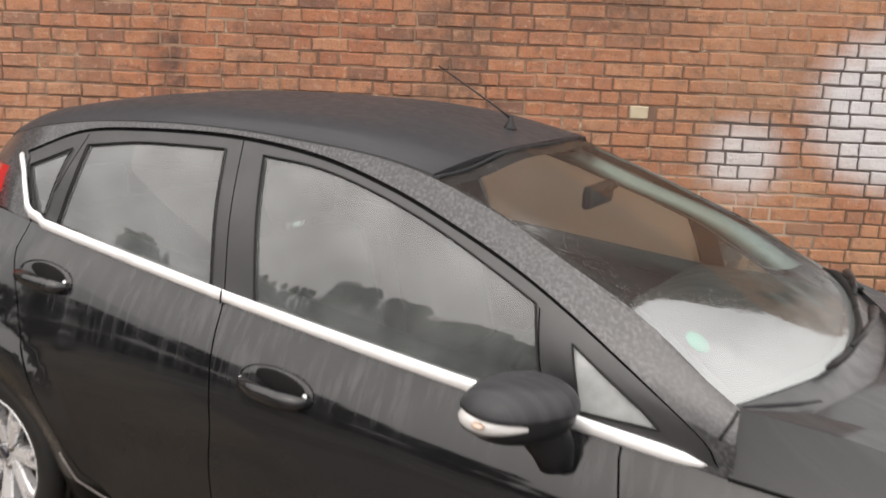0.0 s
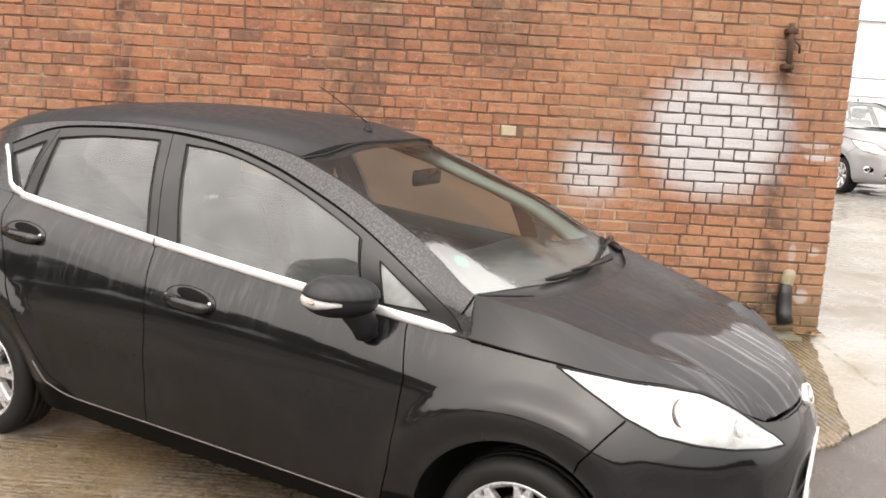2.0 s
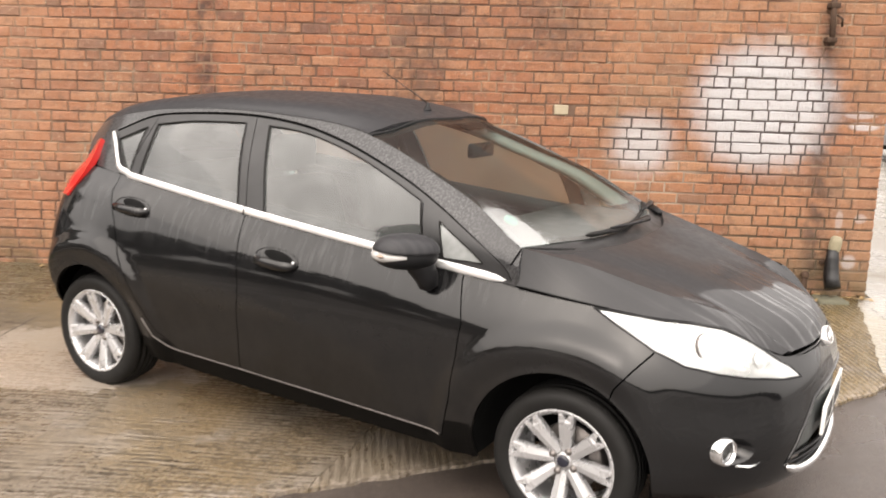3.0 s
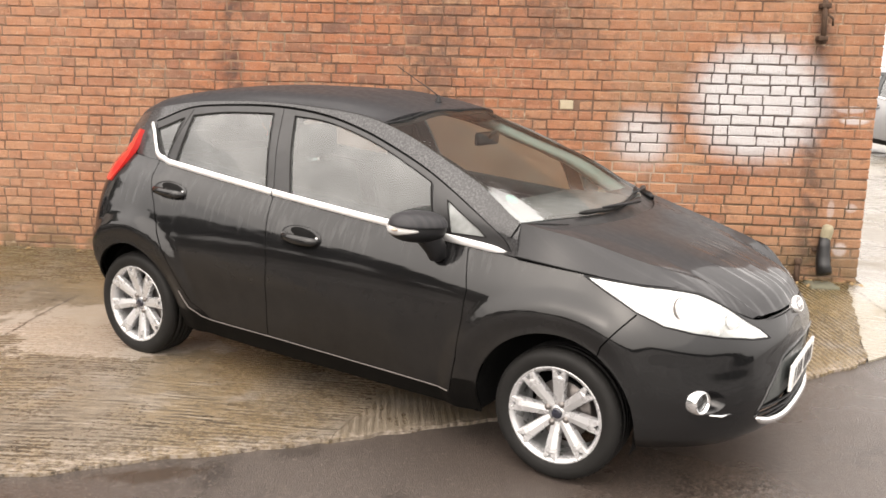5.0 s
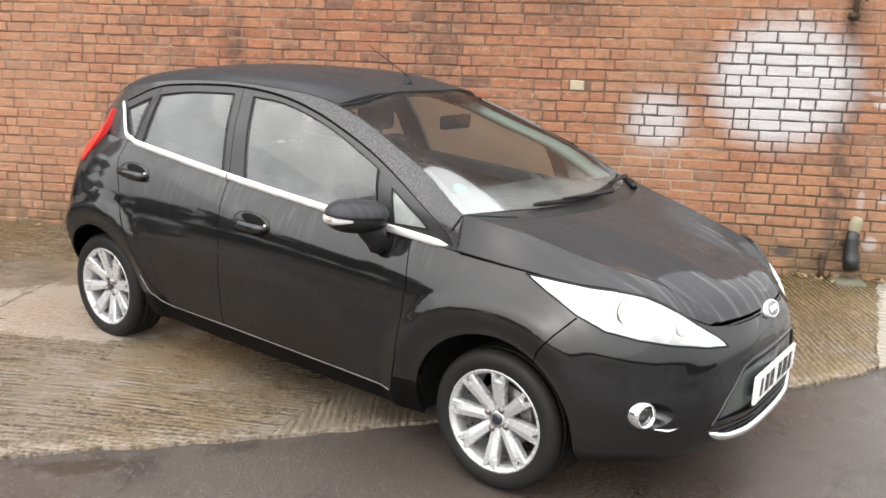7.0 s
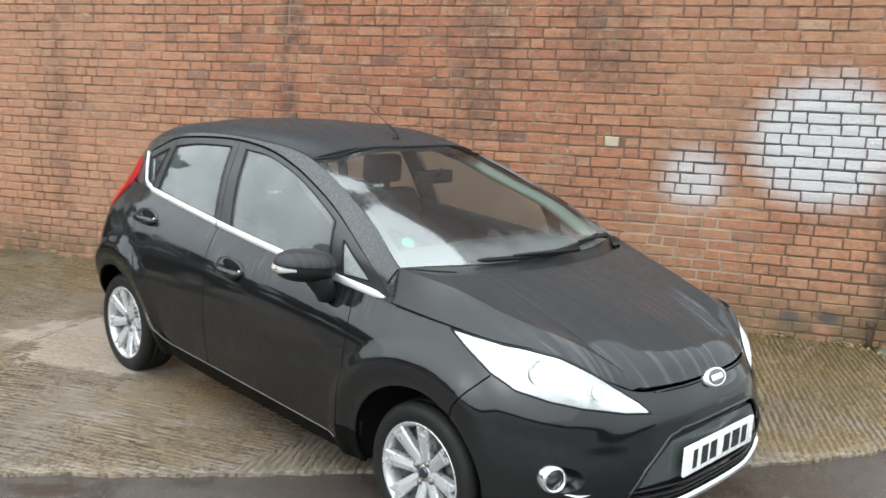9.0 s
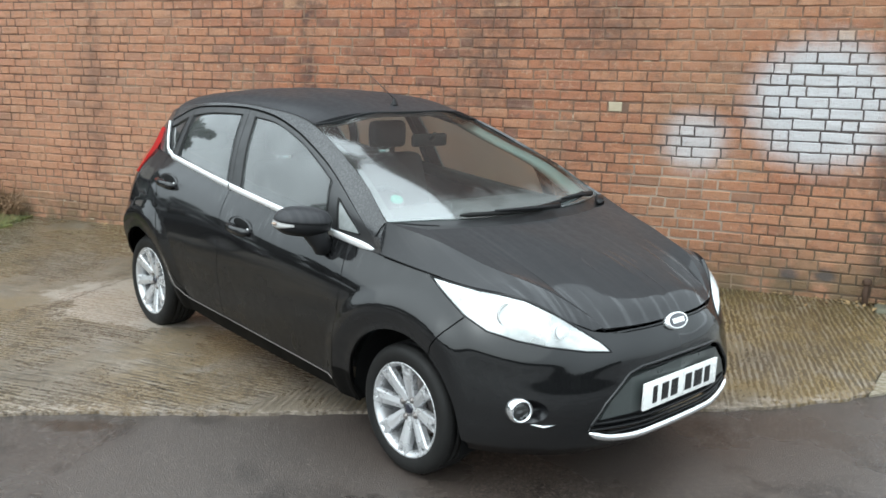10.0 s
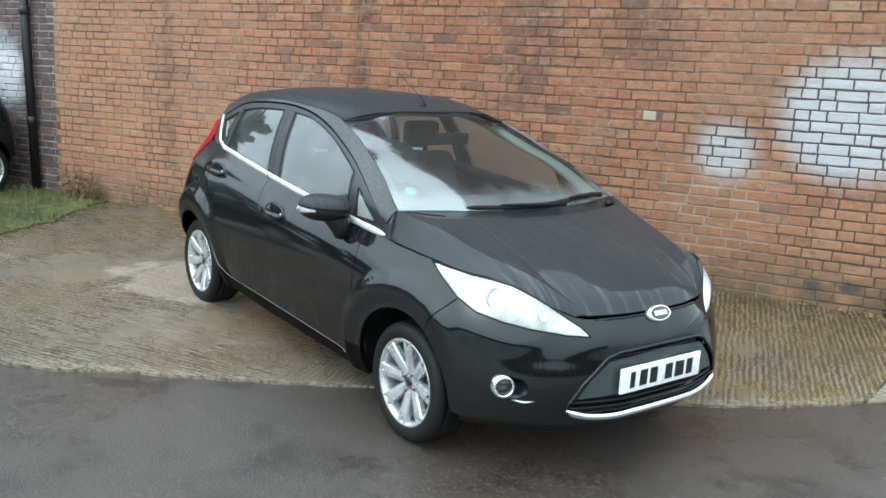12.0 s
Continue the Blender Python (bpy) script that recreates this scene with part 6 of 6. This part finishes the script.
for nm, lab, mat, count, tall in (("grass", "short wet green grass and moss on the verge", M_GRASS, 9000, .022), ("dead_grass", "straw-coloured dead grass on the verge", M_STRAW, 3500, .034)):
    verts, faces = [], []
    for k in range(count):
        x, y = rng.uniform(-8.2, -5.15), rng.uniform(-2.0, 0)
        thick = noise.noise((x * 2.3, y * 2.3, 1.0 if mat == M_GRASS else 7.0))
        if not inside(VERGE, [(x + rng.gauss(0, .05), y + rng.gauss(0, .05))])[0] or thick < rng.uniform(-.5, .25):
            continue
        z, h, a, lean = float(ground_height(x, y)) + .018, tall * rng.uniform(.4, 1.5) * (1 + 1.5 * max(0, thick)), rng.uniform(0, 6.28), rng.uniform(-1.1, 1.1)
        dx, dy, w = math.cos(a), math.sin(a), rng.uniform(.003, .006)
        i = len(verts)
        verts += [(x - dy * w, y + dx * w, z), (x + dy * w, y - dx * w, z), (x + dx * lean * h, y + dy * lean * h, z + .03 + h)]
        faces.append((i, i + 1, i + 2))
    tagged(new(nm, mesh_of(nm, verts, faces, mat)), lab, "grass", kind="stuff")
weed = thing("dead_weed", "brown dead weed leaning against the brick wall", "weed")
for k in range(34):
    x0, h = -6.08 + rng.gauss(0, .10), rng.uniform(.10, .34)
    tip = (x0 + rng.uniform(-.22, .3), -.10 + rng.uniform(-.12, .07), .2 + h)
    part("stem", tube([(x0, -.13, .19), ((x0 + tip[0]) / 2 + rng.uniform(-.04, .04), -.12, .22 + h * .6), tip], [.006, .004, .002], 5), M_STEM, weed)
verts, faces = [], []
for k in range(420):
    x, y, z = -6.08 + rng.gauss(0, .13), -.12 + rng.gauss(0, .05), .2 + abs(rng.gauss(0, .11))
    m, s, i = pose(x, min(y, -.03), z, rng.uniform(0, 360), rng.uniform(0, 360), rng.uniform(0, 360)), rng.uniform(.012, .035), len(verts)
    verts += [tuple(m @ Vector(v)) for v in ((-s, 0, 0), (0, -s * .35, 0), (s, 0, 0), (0, s * .35, 0))]
    faces.append((i, i + 1, i + 2, i + 3))
tagged(part("withered_leaves", mesh_of("withered_leaves", verts, faces, M_STEM), M_STEM, weed), kind="stuff")

# white clad building behind the yard
shed = thing("clad_building", "large white building with horizontal cladding beyond the yard", "building")
part("wall", box(5.0, 40.0, 20.02, 32, -.2, 4.6), M_CLAD, shed, smooth=False)
for z0, z1 in ((.0, .78), (.80, 1.54), (1.57, 2.36), (2.40, 2.88), (2.93, 4.55)):
    part("cladding_panel", box(4.95, 40.0, 19.93, 20.02, z0, z1, .012), M_CLAD, shed, smooth=False)
roof_bm = bmesh.new()
vs = [roof_bm.verts.new(v) for v in ((4.8, 19.8, 4.55), (40, 19.8, 4.55), (40, 26, 7.4), (10.5, 26, 7.4), (4.8, 32, 4.55), (40, 32, 4.55))]
for f_ in ((0, 1, 2, 3), (3, 2, 5, 4), (0, 3, 4)):
    roof_bm.faces.new([vs[i] for i in f_])
part("roof", roof_bm, M_CLAD, shed, smooth=False)


def tree():
    """A broadleaf tree: tapered trunk, limbs, and a ragged crown of leaf clumps."""
    r = random.Random(4)
    t = thing("tree", "dark broadleaf tree standing across the road", "tree", group="trees across the road")
    wood = tube([(0, 0, -.2), (.1, .05, 2.0), (-.05, .1, 4.2), (.1, 0, 7.0)], [.34, .26, .2, .08], 10)
    tips = []
    for k in range(9):
        a, z0 = k * 2.4, 2.2 + .5 * k
        tip = (math.cos(a) * r.uniform(1.6, 2.7), math.sin(a) * r.uniform(1.6, 2.7), z0 + r.uniform(1.2, 2.6))
        add(wood, tube([(0, .05, z0), (tip[0] * .5, tip[1] * .5, z0 + .8), tip], [.12, .08, .03], 6))
        tips.append(tip)
    tips += [(r.gauss(0, .9), r.gauss(0, .9), r.uniform(4.5, 8.6)) for _ in range(12)]
    part("trunk", wood, M_STEM, t)
    v, f = [], []
    for c in tips:
        size = r.uniform(.7, 1.25)
        for _ in range(330):
            d = Vector((r.gauss(0, 1), r.gauss(0, 1), r.gauss(0, .8))).normalized() * size * r.uniform(.55, 1.05)
            m, s, i = pose(c[0] + d.x, c[1] + d.y, c[2] + d.z, r.uniform(0, 360), r.uniform(0, 360), 0), r.uniform(.17, .33), len(v)
            v += [tuple(m @ Vector(q)) for q in ((-s, 0, 0), (0, -s * .6, 0), (s, 0, 0), (0, s * .6, 0))]
            f.append((i, i + 1, i + 2, i + 3))
    part("crown", mesh_of("crown", v, f, M_FOLIAGE), M_FOLIAGE, t)
    return t


M_FOLIAGE = plain("dark_foliage", (0.035, 0.05, 0.022), 0.8, amount=0.5, grain=3.0)
first = tree()
spots = [(-110, 40, 1.08), (-104, 42, .95), (-98, 42, .74), (-118.3, 33, 1.18, .36), (-121.8, 33, 1.12, .44), (-124.6, 34, .98, .50), (-127.2, 34, .84, .55), (-130.5, 36, .70, .7), (-114.5, 42, 1.12), (-122, 42, .72), (-134, 36, .85), (-141, 40, .6), (-149, 44, .42), (-158, 46, .40), (-167, 46, .38), (-178, 48, .40), (170, 48, .38), (158, 48, .42), (146, 48, .40), (-73, 18.5, .86), (-76, 23, .92), (-86, 40, .62), (-92, 42, .66)]
for k, (az, dist, size, *slim) in enumerate(spots):
    a = radians(az)
    wide = size * (slim[0] if slim else 1)
    m = pose(-1 + dist * math.sin(a), -3 + dist * math.cos(a), -.1, 0, 0, 47 * k) @ Matrix.Diagonal((wide, wide, size, 1))
    if k == 0:
        first.matrix_basis = m
    else:
        copy_thing(first, m @ Matrix.Scale(1 / first.scale[0], 4))
hedge_v, hedge_f = [], []
for k in range(9000):
    a, dist, h = radians(rng.uniform(-82, -260)), rng.uniform(40, 46), rng.uniform(-.3, 2.3) + .5 * noise.noise((k * .7, 0, 2))
    m, s, i = pose(-1 + dist * math.sin(a), -3 + dist * math.cos(a), h, rng.uniform(0, 360), rng.uniform(0, 360), 0), rng.uniform(.6, 1.2), len(hedge_v)
    hedge_v += [tuple(m @ Vector(q)) for q in ((-s, 0, 0), (0, -s * .6, 0), (s, 0, 0), (0, s * .6, 0))]
    hedge_f.append((i, i + 1, i + 2, i + 3))
tagged(new("hedgerow", mesh_of("hedgerow", hedge_v, hedge_f, M_FOLIAGE)), "dark distant hedgerow across the road", "hedge", kind="stuff")



# ---- bricks, last: the stretch beside the white paint singly, the rest joined ----
def lay_bricks():
    lengths = (STRETCH, HEAD)
    kinds = {w: [brick_mesh("brick", w, 10 * k + (3 if w == HEAD else 0), M_BRICK) for k in range(5)] for w in lengths}
    singles, rest = 0, []
    rng = random.Random(5)
    laid = courses(WALL_X0, WALL_X1, BRICK_TOP, 2)
    # one cream header stands out in the middle of the wall
    odd = min(laid, key=lambda q: abs((q[0] + q[1]) / 2 + 0.008) + 3 * abs(q[2] - 1.465))
    laid.remove(odd)
    laid += [(odd[0], -0.064, odd[2]), (0.048, odd[1], odd[2])]
    cream = new("brick", brick_mesh("brick", HEAD, 77, plain("cream_brick", (0.42, 0.355, 0.25), 0.85, amount=0.3, grain=30.0, bump=0.3)))
    cream.parent = wall
    cream.matrix_basis = Matrix.Translation((-0.008, -0.002, odd[2]))
    tagged(cream, "pale cream brick")
    for a, b, z in laid:
        w, x = b - a, (a + b) / 2
        if w < 0.045:
            continue
        near = 0.32 < x and 0.85 < z < 2.2
        if near and singles < 300:
            fit = min(lengths, key=lambda q: abs(q - w))
            ob = new("brick", rng.choice(kinds[fit]))
            ob.parent = wall
            ob.matrix_basis = Matrix.Translation((x, rng.uniform(-0.002, 0.003), z)) @ Matrix.Diagonal(((w - JOINT) / (fit - JOINT), 1, 1, 1)) @ pose(0, 0, 0, 0, rng.uniform(-0.5, 0.5), 0)
            singles += 1
        else:
            rest.append((x, z, w))
    return rest


def joined_bricks(name, rest, material, parent, y, seed, pale=0.01):
    rng, verts, faces = random.Random(seed), [], []
    for x, z, w in rest:
        k = len(verts)
        v, f = brick_shape(w, rng, 0.045)
        oy = y + rng.uniform(-0.003, 0.004)
        verts += [(x + p[0], oy + p[1], z + p[2]) for p in v]
        faces += [tuple(k + i for i in q) for q in f]
    ob = part(name, mesh_of(name, verts, faces, material), material, parent)
    return tagged(ob, kind="stuff")


joined_bricks("brickwork", lay_bricks(), M_BRICK_REST, wall, 0.0, 3)
joined_bricks("brickwork", [((a + b) / 2, z, b - a) for a, b, z in courses(-10.5, WALL_X0 - 0.012, 3.2, 8)], M_BRICK_DARK, dark_wall, 0.042, 4)
